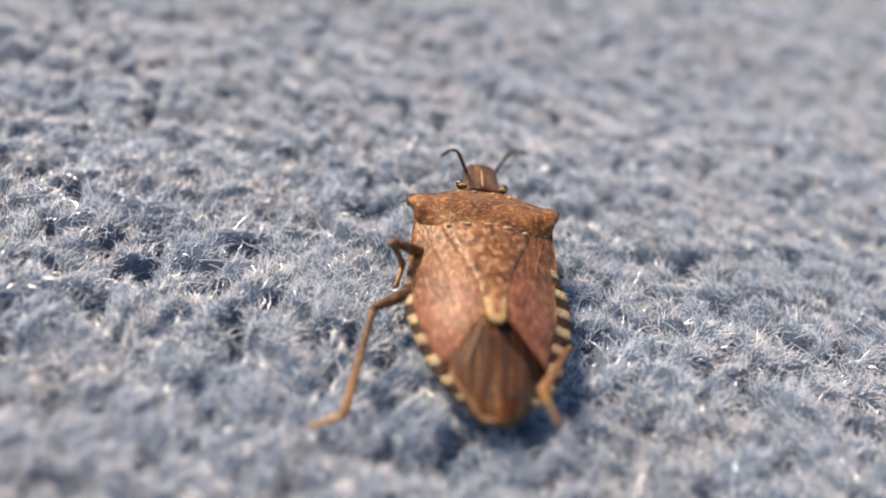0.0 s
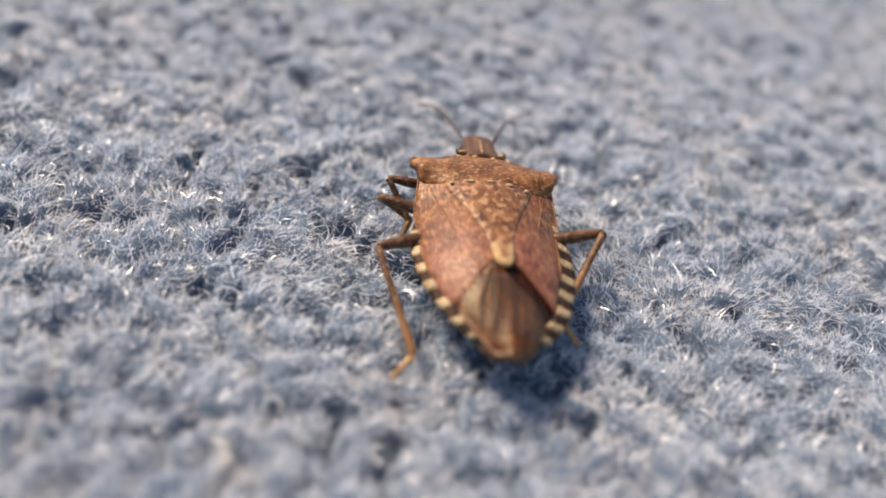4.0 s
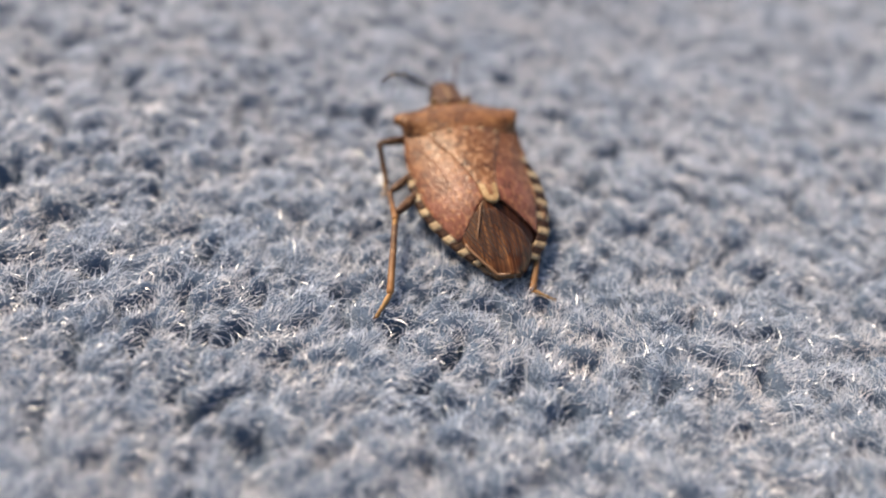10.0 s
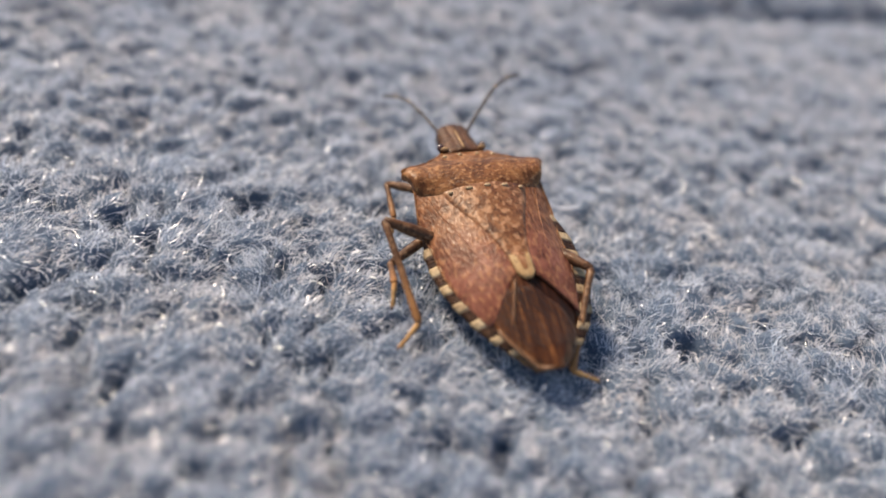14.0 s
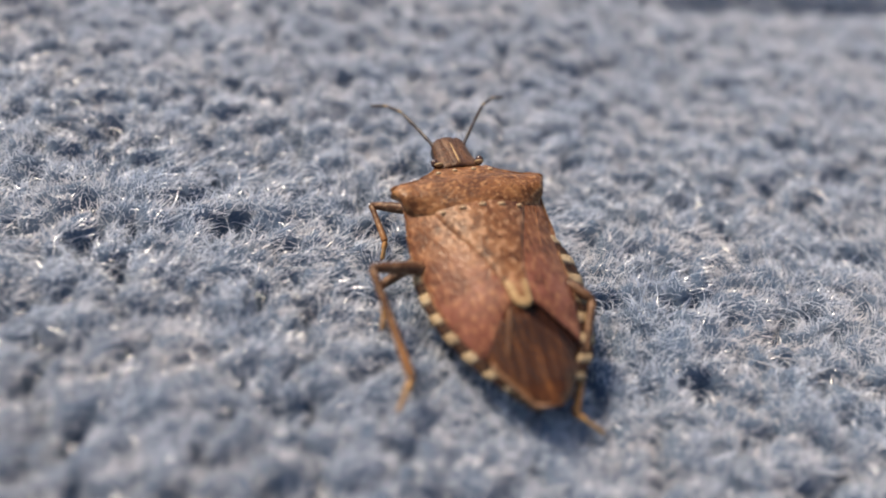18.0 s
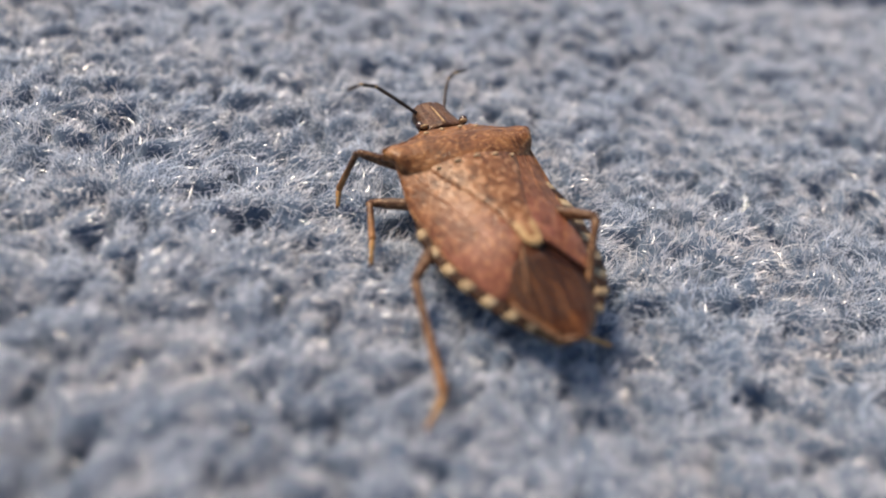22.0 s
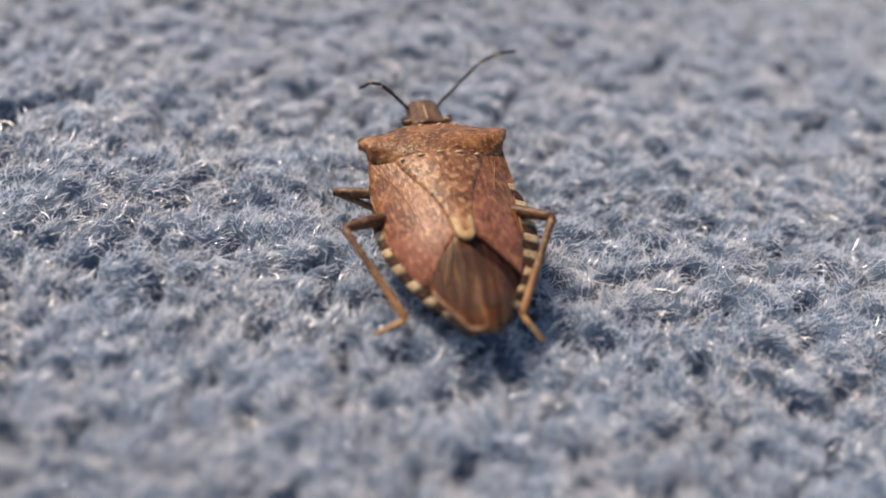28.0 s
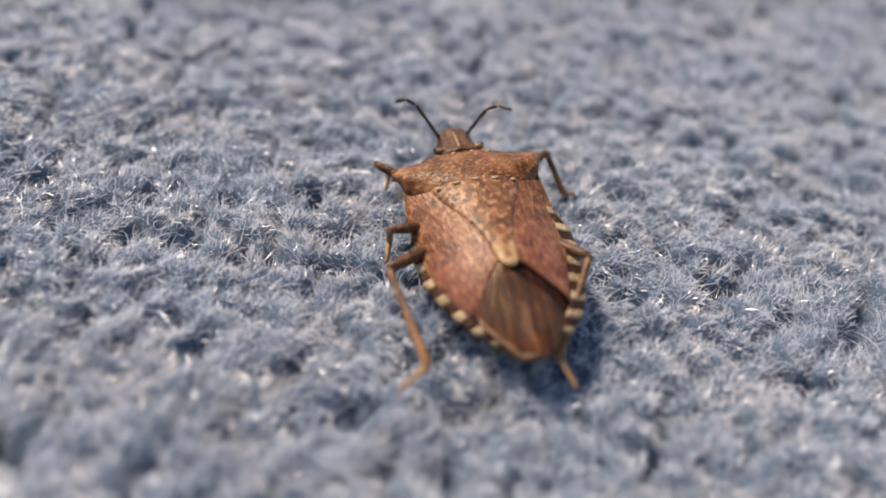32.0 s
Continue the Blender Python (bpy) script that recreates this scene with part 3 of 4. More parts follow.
def p_z(x, y):
    q = abs(x) / 3.86
    fold = 0.1 * math.exp(-((y - 4.3) / 0.3) ** 2) * math.exp(-((abs(x) - 0.85) / 0.4) ** 2)
    dip = 0.06 * math.exp(-((y - 3.8) / 0.25) ** 2)
    z = RIDGE(y) + 0.24 - 0.3 * max(0.0, min(1.0, (y - 3.2) / 1.7)) - 0.42 * q ** 2.2 + 0.16 * math.exp(-((q - 0.92) / 0.12) ** 2) + fold - dip
    s = max(0.0, min(1.0, (2.7 - y) / 1.1))
    return z + (back_z(x, y, 0.235) - z) * s * s * (3 - 2 * s)


pro = part("pronotum", plate(span(1.5, 4.95, 36), lambda y: -P_HALF(y), P_HALF, p_z, 0.55, 28, 0.12), SHELL, bug, "olive brown punctured shoulder shield")
for x in (-1.35, -0.5, 0.5, 1.35):
    part("callus_dot", ball(bmesh.new(), (x, 4.35 - 0.1 * abs(x), p_z(x, 4.35 - 0.1 * abs(x)) + 0.03), (0.15, 0.1, 0.07), 10), CREAM, pro, "pale raised dot")
for side in (-1, 1):
    pts = [(side * (P_HALF(y) - 0.03), y, p_z(P_HALF(y), y) - 0.1) for y in span(3.35, 4.9, 10)]
    part("shoulder_rim", tube(pts, [0.1, 0.11] + [0.08] * 9, 6), SHELL, pro)

# head, eyes and beak sheath
H_HALF = curve([(4.85, 1.25), (5.25, 1.26), (5.6, 1.08), (6.1, 0.95), (6.8, 0.9), (7.25, 0.8), (7.5, 0.45)])


def h_z(x, y):
    return RIDGE(y) + 0.12 - 0.3 * (abs(x) / 1.1) ** 2 - 0.07 * math.exp(-((abs(x) - 0.36) / 0.08) ** 2)


head = part("head", plate(span(4.85, 7.5, 24), lambda y: -H_HALF(y), H_HALF, h_z, 0.7, 18, 0.1), HEAD, bug, "dark brown blunt head")
part("head_stripe", tube([(0, y, h_z(0, y) - 0.02) for y in span(5.0, 6.9, 6)], [0.05, 0.07, 0.06, 0.05, 0.05, 0.04, 0.02], 6), CALLUS, head, "pale streak along the middle of the head")
for side in (-1, 1):
    part("eye", ball(bmesh.new(), (side * 1.2, 5.38, 2.36), (0.21, 0.27, 0.22), 14), EYE, head, "dark bulging eye")
    part("eye_ring", ball(bmesh.new(), (side * 1.06, 5.12, 2.5), (0.24, 0.1, 0.12), 10), CALLUS, head, "ochre ridge behind the eye")

antennae = {}
for side, name in ((-1, "left"), (1, "right")):
    root = part("antenna", tube([(0, 0, 0), (0, 0.3, 0.02), (0, 0.55, 0.03)], [0.1, 0.11, 0.08]), ANTENNA, bug, "thin jointed antenna with pale bands")
    bends = [(0, 0.55, 0.03), (side * 0.03, 2.1, 0.12), (side * 0.12, 3.6, 0.2), (side * 0.48, 4.7, 0.12), (side * 1.15, 5.6, -0.05)]
    for k, (p, q) in enumerate(zip(bends, bends[1:])):
        p, q = Vector(p), Vector(q)
        part("antenna_segment", tube([p, p.lerp(q, 0.2), p.lerp(q, 0.8), q], [0.07, 0.1, 0.095, 0.06] if k < 2 else [0.06, 0.085, 0.09, 0.05]), ANTENNA, root)
        part("antenna_joint", tube([p.lerp(q, -0.06), p, p.lerp(q, 0.16)], [0.065, 0.092, 0.07]), ANTENNA_PALE if k > 1 else ANTENNA, root)
    antennae[side] = root

# legs: hip, length of thigh, shin and foot
HIPS = {"front": ((1.9, 3.1, 1.3), 3.3, 2.4, 0.9), "middle": ((2.2, 0.7, 1.3), 3.3, 2.7, 1.2), "hind": ((2.0, -0.7, 1.35), 3.9, 5.4, 1.45)}
legs = {}
for which, (hip, a, b, c) in HIPS.items():
    thick = {"front": 0.9, "middle": 0.95, "hind": 1.05}[which] * 1.15
    for side in (-1, 1):
        leg = new(which + "_leg")
        leg.parent = bug
        leg.location = Vector((side * hip[0], hip[1], hip[2])) * MM
        leg["label"] = "brown spotted leg with an amber foot"
        femur = part("thigh", tube([(0, a * t, 0) for t in (0, 0.1, 0.35, 0.65, 0.9, 1.0)], [0.13 * thick, 0.2 * thick, 0.27 * thick, 0.26 * thick, 0.2 * thick, 0.15 * thick]), LEG, leg)
        tibia = part("shin", tube([(0, b * t, 0.02 * math.sin(3 * t)) for t in (0, 0.03, 0.12, 0.5, 0.85, 0.97, 1.0)], [0.12 * thick, 0.19 * thick, 0.15 * thick, 0.15 * thick, 0.16 * thick, 0.17 * thick, 0.12 * thick]), SHIN[which], leg)
        bm = tube([(0, c * t, 0) for t in (0, 0.08, 0.38, 0.42, 0.6, 0.64, 0.95, 1.0)], [0.1, 0.15, 0.14, 0.1, 0.12, 0.1, 0.12, 0.06])
        tarsus = part("foot", bm, FOOT, leg, "amber three-jointed foot")
        part("claw", tube([(0, c * 0.94, 0), (0.06, c * 1.04, -0.02), (0.09, c * 1.1, -0.09)], [0.08, 0.07, 0.02], 6), TIP, tarsus)
        legs[which, side] = (leg, femur, tibia, tarsus, a, b, c)


# ---- what moves ----
# where the tips of the feet stand beside the body: seconds, sideways, along, height over the ground in mm, turn of the knee, heading of the foot in degrees
HIND_LEFT_FIRST = [
    (0, -7.2, -8.8, 0.1, -2, 73), (0.5, -3.8, -6.9, 0.3, 8, 65), (1, -5.1, -6, 0.5, 18, 56), (1.5, -4.8, -5.2, 0.1, 22, 51),
    (2, -5.8, -8.3, -0.2, 26, 46), (2.5, -4.4, -7.4, -0.2, 23, 45), (3, -4.4, -8.4, -0.2, 19, 44), (3.5, -4.3, -6.2, 0.3, 15, 43),
    (4, -4.3, -8.3, -0.2, 11, 42), (4.5, -4.3, -7.1, -0.2, 8, 41), (5, -5.7, -9.3, -0.2, 4, 40), (5.5, -5.5, -8.4, -0.1, 8, 49),
    (6, -7.3, -7.2, 0, 12, 57), (6.5, -5.3, -7.8, -0.5, -1, 71),
]
HIND_LEFT_SECOND = [
    (7, -6.7, -9.3, -0.5, -15, 84), (7.5, -5, -6.6, -0.5, -9, 63), (8, -4.9, -8.6, -0.1, -4, 42), (8.5, -4.6, -10.3, 0, 1, 53),
    (9, -4.8, -7.7, 0.1, 6, 65), (9.5, -6.2, -10.1, -0.5, 0, 52), (10, -6.9, -9.7, -0.5, -5, 39), (10.5, -6.6, -10.1, -0.5, 1, 39),
    (11, -5.2, -8.6, -0.2, 8, 38), (11.5, -5.3, -6.6, -0.2, 7, 52), (12, -6.1, -9, -0.2, 7, 66), (12.5, -5.1, -7.9, -0.5, -2, 48),
    (13, -5.7, -10.2, -0.5, -10, 30), (13.5, -5, -8.7, -0.3, -1, 41),
]
HIND_LEFT_THIRD = [
    (14, -6, -5.8, 0.3, 8, 51), (14.5, -5.8, -7.4, 0.4, 5, 35), (20.5, -5.8, -7.4, 0.4, 5, 35), (21, -5.8, -7.4, 0.2, 4, 36),
    (21.5, -4.9, -8.4, 0, 1, 42), (22, -6.5, -9.7, -0.2, -1, 48), (22.5, -5.6, -7.5, 0.2, -6, 40), (23, -5.5, -9.7, 0.5, -10, 32),
    (23.5, -5, -8.2, 0.8, 1, 52), (24, -5.4, -7.2, 1, 11, 72), (24.5, -5.1, -8.5, 1, 9, 57), (25, -5.4, -7.8, 1, 6, 42),
    (25.5, -5, -8.4, 0.9, 7, 48), (26, -4.7, -9, 0.9, 7, 55),
]
HIND_LEFT_FOURTH = [
    (26.5, -4.5, -6.3, 1.3, 7, 61), (27, -4.2, -8, 0.8, 7, 67), (27.5, -3.9, -6.4, 0.7, 7, 74), (28, -4.3, -7.7, 0.6, 7, 80),
    (28.5, -3.9, -9.1, 0.5, 10, 75), (29, -5.1, -7.4, 0.3, 12, 71), (29.5, -4.9, -5.2, 0.3, 7, 67), (30, -6.4, -9.4, 0.4, 1, 63),
    (30.5, -4.4, -8.5, 0.5, -2, 58), (31, -6, -9.4, 0.6, -6, 54), (31.5, -4.8, -9.2, 0.6, -1, 59), (32, -5.5, -8.8, 0.6, 5, 65),
]
HIND_LEFT = HIND_LEFT_FIRST + HIND_LEFT_SECOND + HIND_LEFT_THIRD + HIND_LEFT_FOURTH
HIND_RIGHT_FIRST = [
    (0, 2.5, -9.5, 2.6, -51, 32), (0.5, 2.1, -10, 1.9, -30, 30), (1, 2.3, -9.9, 1.3, -9, 29), (1.5, 3.3, -8.4, 0.3, -14, 28),
    (2, 3.7, -6.9, -0.5, -19, 26), (3, 3.9, -6, 0.1, -6, 30), (3.5, 4, -8.4, -0.4, 0, 32), (4, 4.1, -6.3, 0.2, 7, 34),
    (4.5, 4.2, -7.5, -0.2, 13, 36), (5, 3.2, -9, -0.1, 20, 38), (5.5, 2.7, -9.5, 0.2, -11, 34), (6, 3.4, -7.2, 0.5, -42, 30),
    (6.5, 1.9, -10, 0.4, -31, 24), (7, 3, -8.7, 0.2, -20, 18),
]
HIND_RIGHT_SECOND = [
    (7.5, 3.6, -9.3, 0.5, -17, 14), (8, 3.1, -7.5, 0.8, -15, 10), (8.5, 2.6, -10.3, 0, -14, 25), (9, 4.8, -10, -0.5, -13, 39),
    (10, 2.9, -9.7, -0.5, 0, 69), (11, 4, -10.4, -0.5, -5, 35), (11.5, 3.4, -8.6, -0.3, 4, 40), (12, 3.1, -9.3, 0.5, 12, 44),
    (13, 2.6, -9.6, -0.4, 14, 49), (14, 2.8, -9, -0.3, 13, 69), (14.5, 2.7, -9.6, -0.4, 11, 51), (20.5, 2.7, -9.6, -0.4, 11, 51),
    (21, 2.8, -9.7, -0.5, 11, 49), (21.5, 2.9, -10.5, -0.2, 21, 56),
]
HIND_RIGHT_THIRD = [
    (22, 2.4, -8.5, 0.1, 32, 63), (22.5, 4.2, -6, 0.7, 26, 60), (23, 2.7, -8.9, 1.4, 20, 57), (23.5, 3.9, -6.3, 0.8, 5, 59),
    (24, 4.3, -9.8, 0.2, -9, 61), (24.5, 2.9, -7.7, 0.5, -5, 60), (25, 3.2, -9.4, 0.9, 0, 59), (25.5, 2.4, -8.9, 0.9, 1, 54),
    (26, 2.8, -8.2, 1.3, 3, 50), (26.5, 3.1, -10.8, 0.8, 5, 45), (27, 3.5, -9, 1.3, 6, 40), (27.5, 3.9, -10.5, 0.8, 8, 36),
    (28, 2.9, -9, 0.8, 10, 31), (28.5, 2.5, -8.8, 0.7, 4, 45),
]
HIND_RIGHT_FOURTH = [
    (29, 4, -9.8, 0.6, -1, 58), (29.5, 2.6, -7.7, -0, -10, 52), (30, 4.2, -6.5, -0.5, -19, 46), (30.5, 3.3, -6.6, -0.5, -17, 44),
    (31, 3.6, -6.4, -0.5, -16, 42), (32, 1.9, -9.6, 0.4, 6, 17),
]
HIND_RIGHT = HIND_RIGHT_FIRST + HIND_RIGHT_SECOND + HIND_RIGHT_THIRD + HIND_RIGHT_FOURTH
FRONT_LEFT_FIRST = [
    (0, -2.4, 2.5, -0.3, 0, 20), (1, -3.9, 2.4, -0.1, -36, 19), (3, -2.4, 2.4, -0.3, 0, 20), (3.5, -3.6, 3, 0.4, 12, 19),
    (4, -4, 0.3, 0.2, 25, 18), (5, -4.9, 0.4, 0.7, 49, 16), (6, -5.3, 0.9, -0.5, -38, 20), (7, -5.5, -1.1, 0.2, -50, 27),
    (8, -2.4, 2.2, -0.3, 0, 20), (9.3, -2.4, 2.2, -0.3, 0, 20), (10, -5, -0.4, -0.2, 27, 19), (11, -4.6, 1.9, -0.5, 74, 14), (12, -4.8, 1.9, -0.5, 52, 19),
    (13, -4.2, 1.3, -0, 35, 18), (14, -4.4, 2.1, -0.1, -46, 19),
]
FRONT_LEFT_SECOND = [
    (14.5, -4.5, 1.7, -0.3, -36, 20), (20.5, -4.5, 1.7, -0.3, -36, 20), (21, -4.5, 1.8, -0.5, -37, 20), (22, -6, 3.5, -0.5, 22, 20),
    (23, -5.3, 4.6, -0.4, 24, 20), (24, -4.9, 2.4, -0.5, -36, 19), (25, -7, 1.4, 0.3, 61, 26), (26, -5.2, 3.5, -0.3, 0, 20),
    (26.5, -4.5, 4.2, 0.2, 0, 20), (27, -3.8, 1.7, -0.3, 0, 20), (27.4, -2.4, 2.5, -0.3, 0, 20), (28.4, -2.4, 2, -0.3, 0, 20),
    (29.4, -2.4, 2, -0.3, 0, 20), (30, -5.5, 6, -0, -59, 19),
]
FRONT_LEFT_THIRD = [
    (31, -6.2, 1.2, -0.5, 57, 19), (32, -4.1, 5, -0.3, 0, 20),
]
FRONT_LEFT = FRONT_LEFT_FIRST + FRONT_LEFT_SECOND + FRONT_LEFT_THIRD
MIDDLE_LEFT_FIRST = [
    (0, -4.1, -0.7, 0.5, 63, 14), (1, -4.6, -1.7, -0.5, 65, 23), (2, -4.6, -3.6, 0.9, -65, 0), (3, -2.4, -0.2, -0.3, 0, 20),
    (3.5, -3.6, -1.5, -0.5, 15, 21), (4, -4, 0.5, -0.1, 30, 21), (5, -4.8, -1.1, -0.5, 61, 23), (6, -4.5, -0.8, -0.5, 52, 20),
    (9, -4.7, -5.3, 0.2, -46, 31), (10, -5.3, -5, 0.6, -38, 16), (11, -5.8, -2, -0, -42, 24), (12, -5.7, -1.5, 0.4, -53, 23),
    (13, -5.7, -2.2, 0.4, -52, 16), (14, -5.8, -3.6, 0.6, -68, 15),
]
MIDDLE_LEFT_SECOND = [
    (14.5, -5.7, -3.6, 1, -66, 17), (20.5, -5.7, -3.6, 1, -66, 17), (21, -5.7, -3.6, 1.1, -67, 17), (22, -5.8, -1, -0.1, -52, 20),
    (23, -6.2, -2.9, 0.3, -43, 12), (24, -2.4, -1.9, -0.3, 0, 20), (25, -4.8, 0.4, -0, 40, 24), (26, -4, 0.9, 0.3, 20, 22),
    (26.5, -3.6, -1.6, -0.3, 10, 21), (27, -2.4, -0.8, -0.3, 0, 20), (29, -4.5, -0.5, 0.2, -45, 23), (30, -4.7, -1, -0.5, 51, 21),
    (31, -5.5, 0.7, -0.1, 31, 23), (32, -4.9, -0.4, -0.5, 75, 18),
]
MIDDLE_LEFT = MIDDLE_LEFT_FIRST + MIDDLE_LEFT_SECOND
# on this side the feet mostly tread under the body
FRONT_RIGHT = [
    (0, 2.4, 2.2, -0.3, 0, 20), (9, 2.4, 2.4, -0.3, 0, 20), (21, 2.4, 2.2, -0.3, 0, 20), (23.5, 2.4, 3.2, 0, 0, 20),
    (24, 6.8, 7.2, 2.6, -79, 90), (24.5, 2.6, 3.4, 0, 0, 20), (28, 2.4, 2.2, -0.3, 0, 20), (29.5, 2.6, 2.2, -0.3, 0, 20),
    (30, 5.8, 0.4, -0.4, 0, 20), (30.5, 4.4, 2.6, 0, 0, 60), (31, 6.5, 4.0, -0.3, -55, 115), (31.5, 4.6, 3.4, -0.2, 0, 105), (32, 6.3, 3.5, -0.2, 0, 103),
]
MIDDLE_RIGHT = [
    (0, 2.4, -1.2, -0.3, 0, 20), (5, 2.4, -1.6, -0.3, 0, 20), (7.5, 2.5, -1.8, -0.3, 0, 40), (8, 5.9, -3.2, -0.3, 0, 85),
    (8.5, 2.5, -1.8, -0.3, 0, 40), (14, 2.4, -1.2, -0.3, 0, 20), (21, 2.4, -1.2, -0.3, 0, 20), (24.5, 2.6, -1.2, -0.3, 0, 40),
    (25, 7, -1.6, 0, 0, 84), (25.5, 5.6, -1.6, -0.2, 0, 70), (26.2, 2.4, -1.2, -0.3, 0, 20), (29, 2.4, -1.6, -0.3, 0, 20), (32, 2.4, -1.2, -0.3, 0, 20),
]
FEET = {("hind", -1): HIND_LEFT, ("hind", 1): HIND_RIGHT, ("front", -1): FRONT_LEFT, ("middle", -1): MIDDLE_LEFT, ("front", 1): FRONT_RIGHT, ("middle", 1): MIDDLE_RIGHT}


def foot_at(which, side, t):
    table = FEET[which, side]
    ts = [r[0] for r in table]
    return [float(np.interp(t, ts, [r[k] for r in table])) for k in range(1, 6)]


def turned(a, b):
    """The pose at a whose y axis points to b."""
    y = (b - a).normalized()
    x = y.cross(Vector((0, 0, 1))).normalized()
    z = x.cross(y)
    m = Matrix((x, y, z)).transposed().to_4x4()
    m.translation = a
    return m


# how the knee bends: out, along, up
BEND = {"front": (1.0, 0.7, 0.35), "middle": (1.0, 0.5, 0.4), "hind": (1.0, 0.6, 0.3)}


def leg_rows(which, side, body_rows):
    leg, femur, tibia, tarsus, a, b, c = legs[which, side]
    bend = BEND[which]
    hip = Vector(leg.location) / MM
    poses = [], [], []
    for t, body in body_rows:
        u, v, deep, turn, heading = foot_at(which, side, t)
        up = body[2]
        tip = Vector((u, v, (deep - (up[0] * u + up[1] * v + up[3] / MM)) / up[2]))
        out = Vector((side * math.sin(radians(heading)), -math.cos(radians(heading)), 0))
        ankle = tip - out * c * 0.97 + Vector((0, 0, 0.45))
        d = ankle - hip
        r = min(max(d.length, abs(a - b) * 1.02), (a + b) * 0.985)
        d.normalize()
        ankle = hip + d * r
        along = (a * a + r * r - b * b) / (2 * r)
        high = math.sqrt(max(0.0, a * a - along * along))
        way = Vector((side * bend[0], bend[1], bend[2]))
        if which != "hind":
            # a foot close to the body folds its knee back under it
            way = Vector((side * 0.1, -1.0, -0.1)).lerp(way, min(1.0, max(0.0, (abs(u) - 2.7) / 1.1)))
        way = (way - d * way.dot(d)).normalized()
        way = way * math.cos(radians(turn)) + d.cross(way) * side * math.sin(radians(turn))
        knee = hip + d * along + way * high
        tip = ankle + (tip - ankle).normalized() * c
        for rows, p, q in zip(poses, (hip, knee, ankle), (knee, ankle, tip)):
            m = turned(p, q)
            m.translation = (p - hip) * MM
            rows.append((t, m))
    return poses


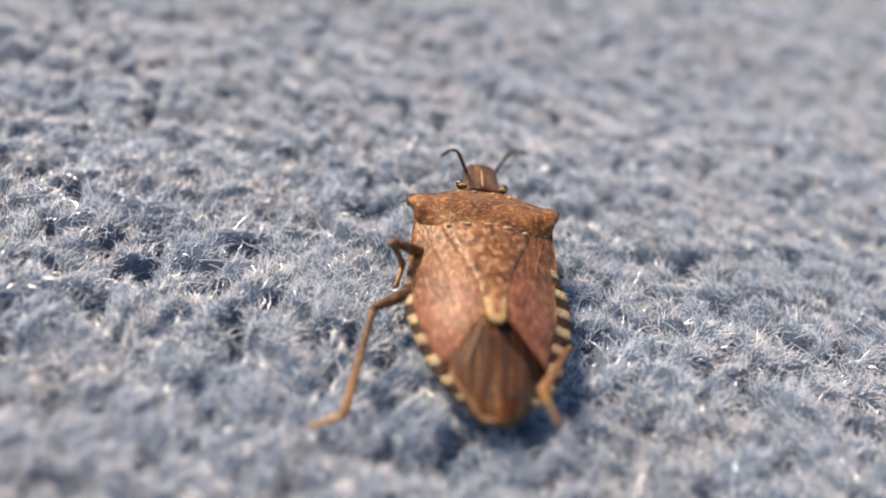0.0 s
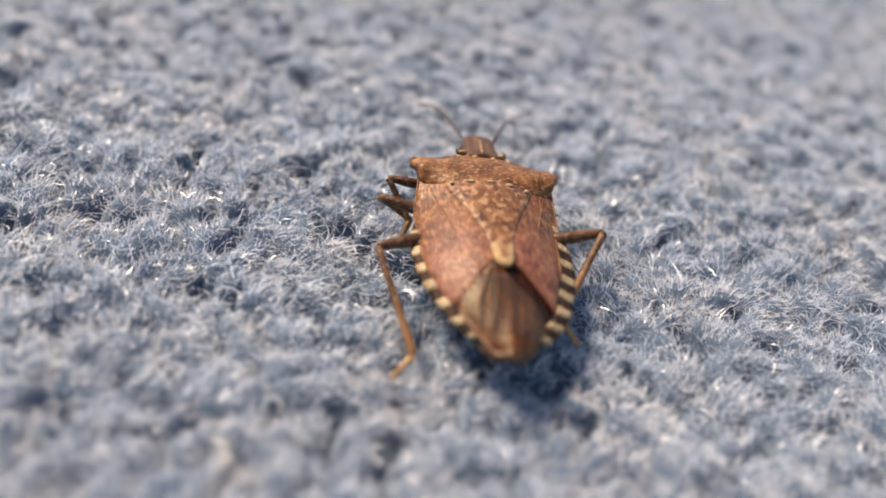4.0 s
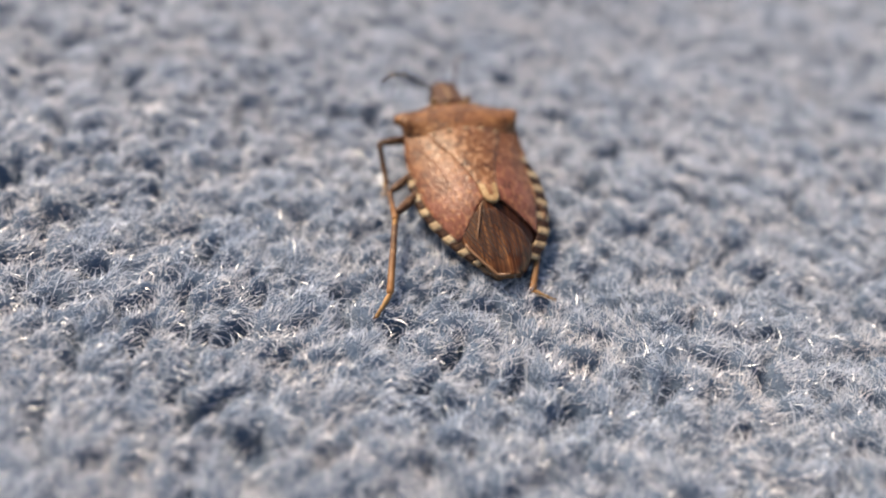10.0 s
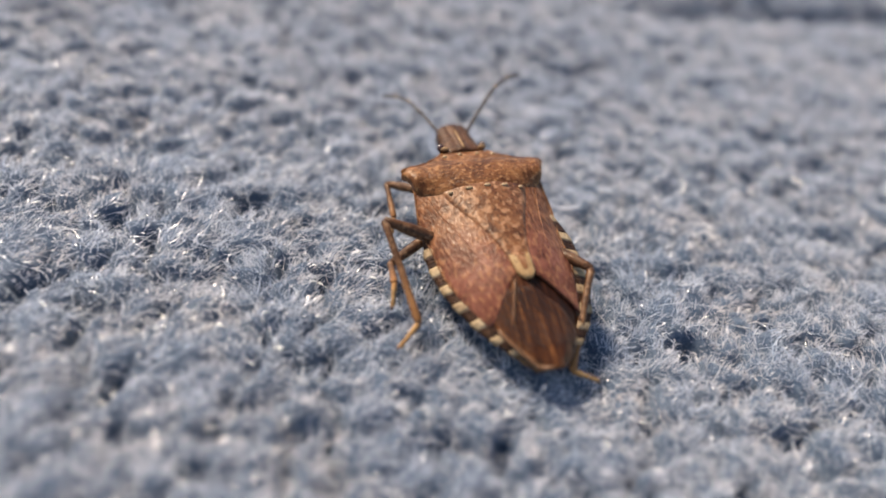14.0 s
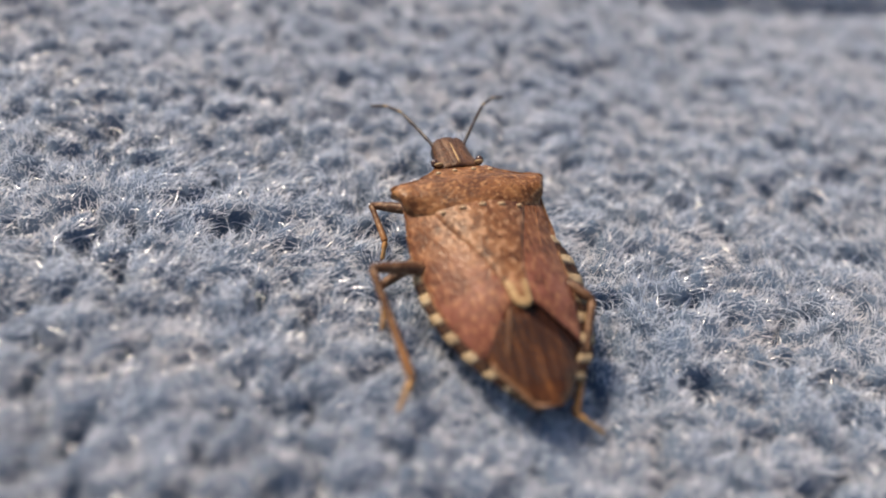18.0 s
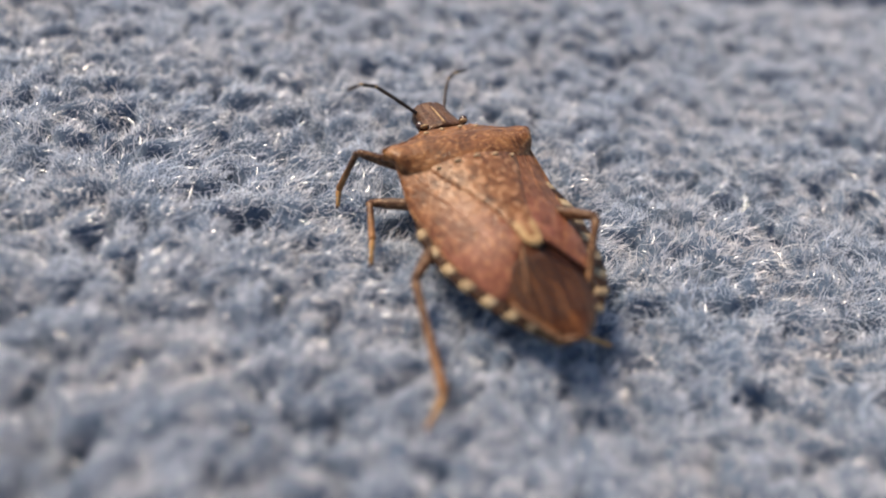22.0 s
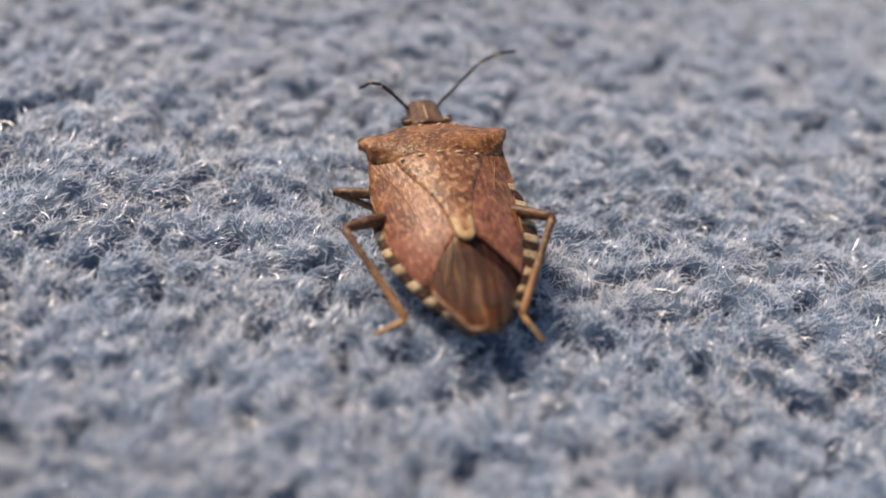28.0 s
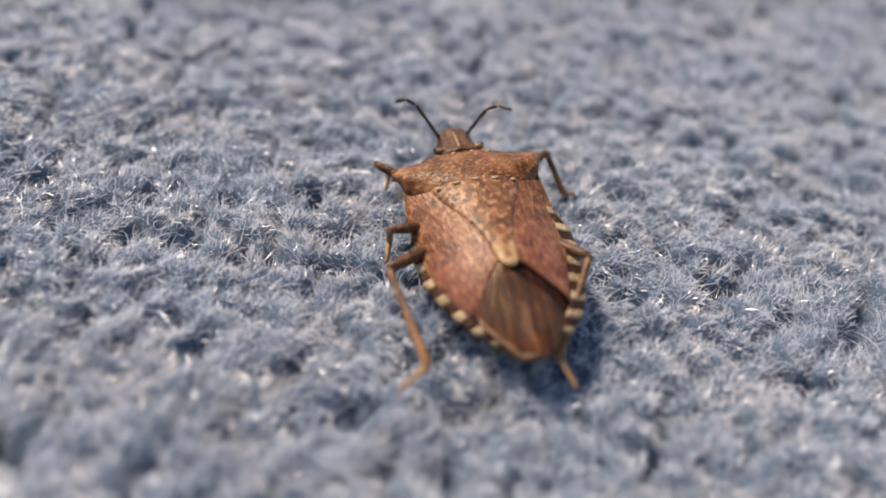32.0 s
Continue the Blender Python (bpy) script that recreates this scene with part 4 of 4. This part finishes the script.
def motions():
    body_rows = [
        (0, pose(0.01377, -0.06747, 0.00003, 3.73, 1.54, 1.35)),
        (0.5, pose(0.01353, -0.06531, -0.00012, 2.28, -1.17, -4.69)),
        (1, pose(0.01465, -0.06288, 0.00018, 3.14, 0.96, 0.19)),
        (1.5, pose(0.01536, -0.05797, 0.00004, 2.68, 2.58, -0.05)),
        (2, pose(0.01591, -0.05413, -0.00003, 1.69, 5.51, 3.61)),
        (2.5, pose(0.01554, -0.05100, -0.00007, 0.37, 1.97, 2.51)),
        (3, pose(0.01526, -0.04702, -0.00008, -0.52, 2.50, 4.51)),
        (3.5, pose(0.01499, -0.04303, -0.00010, -1.42, 3.04, 2.01)),
        (4, pose(0.01471, -0.03904, -0.00011, -2.31, 3.58, 5.21)),
        (4.5, pose(0.01443, -0.03506, -0.00012, -3.20, 4.11, 4.51)),
        (5, pose(0.01442, -0.02993, 0.00002, 3.21, 0.80, 9.27)),
        (5.5, pose(0.01452, -0.02574, 0.00019, 4.87, -3.28, 7.88)),
        (6, pose(0.01641, -0.02367, 0.00007, 5.92, -2.08, 12.85)),
        (6.5, pose(0.01598, -0.02090, 0.00019, 5.86, -5.22, 16.69)),
        (7, pose(0.01498, -0.01763, 0.00021, 8.05, -11.09, 22.36)),
        (7.5, pose(0.01406, -0.01648, 0.00034, 6.95, -8.49, 16.98)),
        (8, pose(0.01235, -0.01415, 0.00021, 0.59, -10.61, 16.69)),
        (8.5, pose(0.01120, -0.01196, 0.00025, 3.57, -10.82, 18.79)),
        (9, pose(0.01044, -0.00919, 0.00012, 0.79, -8.35, 11.90)),
        (9.5, pose(0.01077, -0.00616, 0.00005, 3.25, -6.75, 15.11)),
        (10, pose(0.01056, -0.00437, 0.00016, 6.91, -0.57, 17.34)),
        (10.5, pose(0.01019, -0.00224, 0.00025, 4.87, -1.17, 18.48)),
        (11, pose(0.00867, 0.00125, 0.00022, 0.33, -5.06, 20.24)),
        (11.5, pose(0.00742, 0.00318, 0.00003, -4.59, -3.53, 19.73)),
        (12, pose(0.00647, 0.00549, 0.00005, 2.51, -2.79, 22.88)),
        (12.5, pose(0.00470, 0.00853, 0.00010, 1.17, -2.29, 24.54)),
        (13, pose(0.00368, 0.01130, -0.00002, 5.35, 0.64, 26.67)),
        (13.5, pose(0.00256, 0.01338, 0.00001, 3.42, -0.49, 19.17)),
        (14, pose(0.00191, 0.01489, 0.00026, 6.88, 0.09, 22.62)),
        (14.5, pose(0.00191, 0.01558, -0.00005, 5.49, -0.09, 21.09)),
        (16.5, pose(0.00186, 0.01545, -0.00002, 5.14, -1.12, 21.47)),
        (17, pose(0.00183, 0.01538, 0.00007, 5.33, -0.79, 21.58)),
        (17.5, pose(0.00186, 0.01541, 0.00005, 5.07, -0.96, 21.50)),
        (18, pose(0.00181, 0.01543, 0.00003, 5.19, -0.73, 21.53)),
        (18.5, pose(0.00183, 0.01541, 0.00005, 5.45, -0.77, 21.59)),
        (19, pose(0.00184, 0.01541, 0.00003, 5.40, -1.02, 21.47)),
        (19.5, pose(0.00180, 0.01534, 0.00007, 5.28, -0.60, 21.51)),
        (20, pose(0.00182, 0.01537, 0.00005, 5.23, -0.69, 21.49)),
        (20.5, pose(0.00182, 0.01541, 0.00002, 5.26, -0.76, 21.43)),
        (21, pose(0.00178, 0.01550, -0.00002, 4.59, -0.54, 21.63)),
        (21.5, pose(0.00073, 0.01627, -0.00013, -0.33, -4.77, 21.34)),
        (22, pose(-0.00016, 0.01837, -0.00008, 0.82, -0.35, 29.80)),
        (22.5, pose(-0.00128, 0.02054, -0.00052, 1.88, 0.79, 30.87)),
        (23, pose(-0.00215, 0.02186, -0.00067, 0.26, 4.30, 30.83)),
        (23.5, pose(-0.00456, 0.02452, -0.00029, -1.29, -1.04, 28.49)),
        (24, pose(-0.00656, 0.02737, -0.00008, 2.03, -2.81, 28.22)),
        (24.5, pose(-0.00688, 0.02975, -0.00030, -2.60, -4.01, 27.81)),
        (25, pose(-0.00736, 0.03117, -0.00018, 0.53, -4.65, 23.42)),
        (25.5, pose(-0.00717, 0.03210, -0.00009, 1.58, -4.14, 19.38)),
        (26, pose(-0.00806, 0.03502, -0.00004, 1.91, -3.27, 19.84)),
        (26.5, pose(-0.00895, 0.03794, 0.00002, 2.23, -2.40, 15.81)),
        (27, pose(-0.00985, 0.04086, 0.00007, 2.56, -1.52, 17.47)),
        (27.5, pose(-0.01074, 0.04378, 0.00013, 2.88, -0.65, 15.24)),
        (28, pose(-0.01106, 0.04527, 0.00015, 2.68, -2.81, 17.46)),
        (28.5, pose(-0.01193, 0.04713, 0.00003, -0.58, -3.09, 18.36)),
        (29, pose(-0.01292, 0.05086, 0.00005, 1.87, -2.54, 17.49)),
        (29.5, pose(-0.01364, 0.05345, 0.00002, -0.39, -1.97, 18.71)),
        (30, pose(-0.01492, 0.05773, 0.00009, 4.10, -0.31, 22.39)),
        (30.5, pose(-0.01668, 0.06193, 0.00002, -0.13, -5.35, 23.42)),
        (31, pose(-0.01586, 0.06276, -0.00011, -0.97, -3.34, 22.47)),
        (31.5, pose(-0.01686, 0.06556, -0.00000, -0.23, -2.78, 15.44)),
        (32, pose(-0.01728, 0.06747, -0.00028, -0.46, -5.33, 19.31)),
    ]
    walk(bug, body_rows)
    for (which, side), (leg, femur, tibia, tarsus, *_) in legs.items():
        for ob, rows in zip((femur, tibia, tarsus), leg_rows(which, side, body_rows)):
            walk(ob, rows)
    # antennae: seconds, splay, lift, roll in degrees
    left = [
        (0, 88, 72, -33), (1, 14, -7, -18), (2, 13, -1, -14), (5, 19, -9, -18), (6, 26, -13, -18), (7, 84, 63, -17),
        (8, 85, 55, -27), (9, 19, -3, -16), (10, 85, 49, -32), (11, 86, 53, -38), (12, 85, 55, -27), (14, 14, -9, -18),
        (14.5, 17, -7, -18), (20.5, 17, -7, -18), (21, 23, -9, -18), (22, 83, 43, -18), (23, 7, 2, -12), (24, 85, 55, -24),
        (25, 88, 69, -36), (28, 86, 61, -28), (29, 87, 66, -31), (30, 86, 67, -27), (31, 86, 57, -29), (32, 85, 65, -19),
    ]
    right = [
        (0, 23, -15, 18), (1, 13, -2, 15), (2, 17, -12, 18), (6, 33, -8, 60), (7, 45, -37, 16), (9, 63, -15, 15),
        (10, 14, -8, 18), (12, 76, 49, -16), (13, 18, 45, 18), (14, 32, 19, 23), (14.5, 30, 1, 22), (20.5, 30, 1, 22),
        (21, 25, -2, 19), (23, 23, -12, -26), (24, 7, 34, 39), (25, 49, 8, 14), (29, 54, 43, 6), (30, 91, 97, 35),
        (31, 46, -8, 9), (32, 88, 78, 32),
    ]
    for side, rows in ((-1, left), (1, right)):
        walk(antennae[side], [(t, pose(side * 0.75 * MM, 6.85 * MM, 2.0 * MM, lift, roll, -side * splay)) for t, splay, lift, roll in rows])


motions()
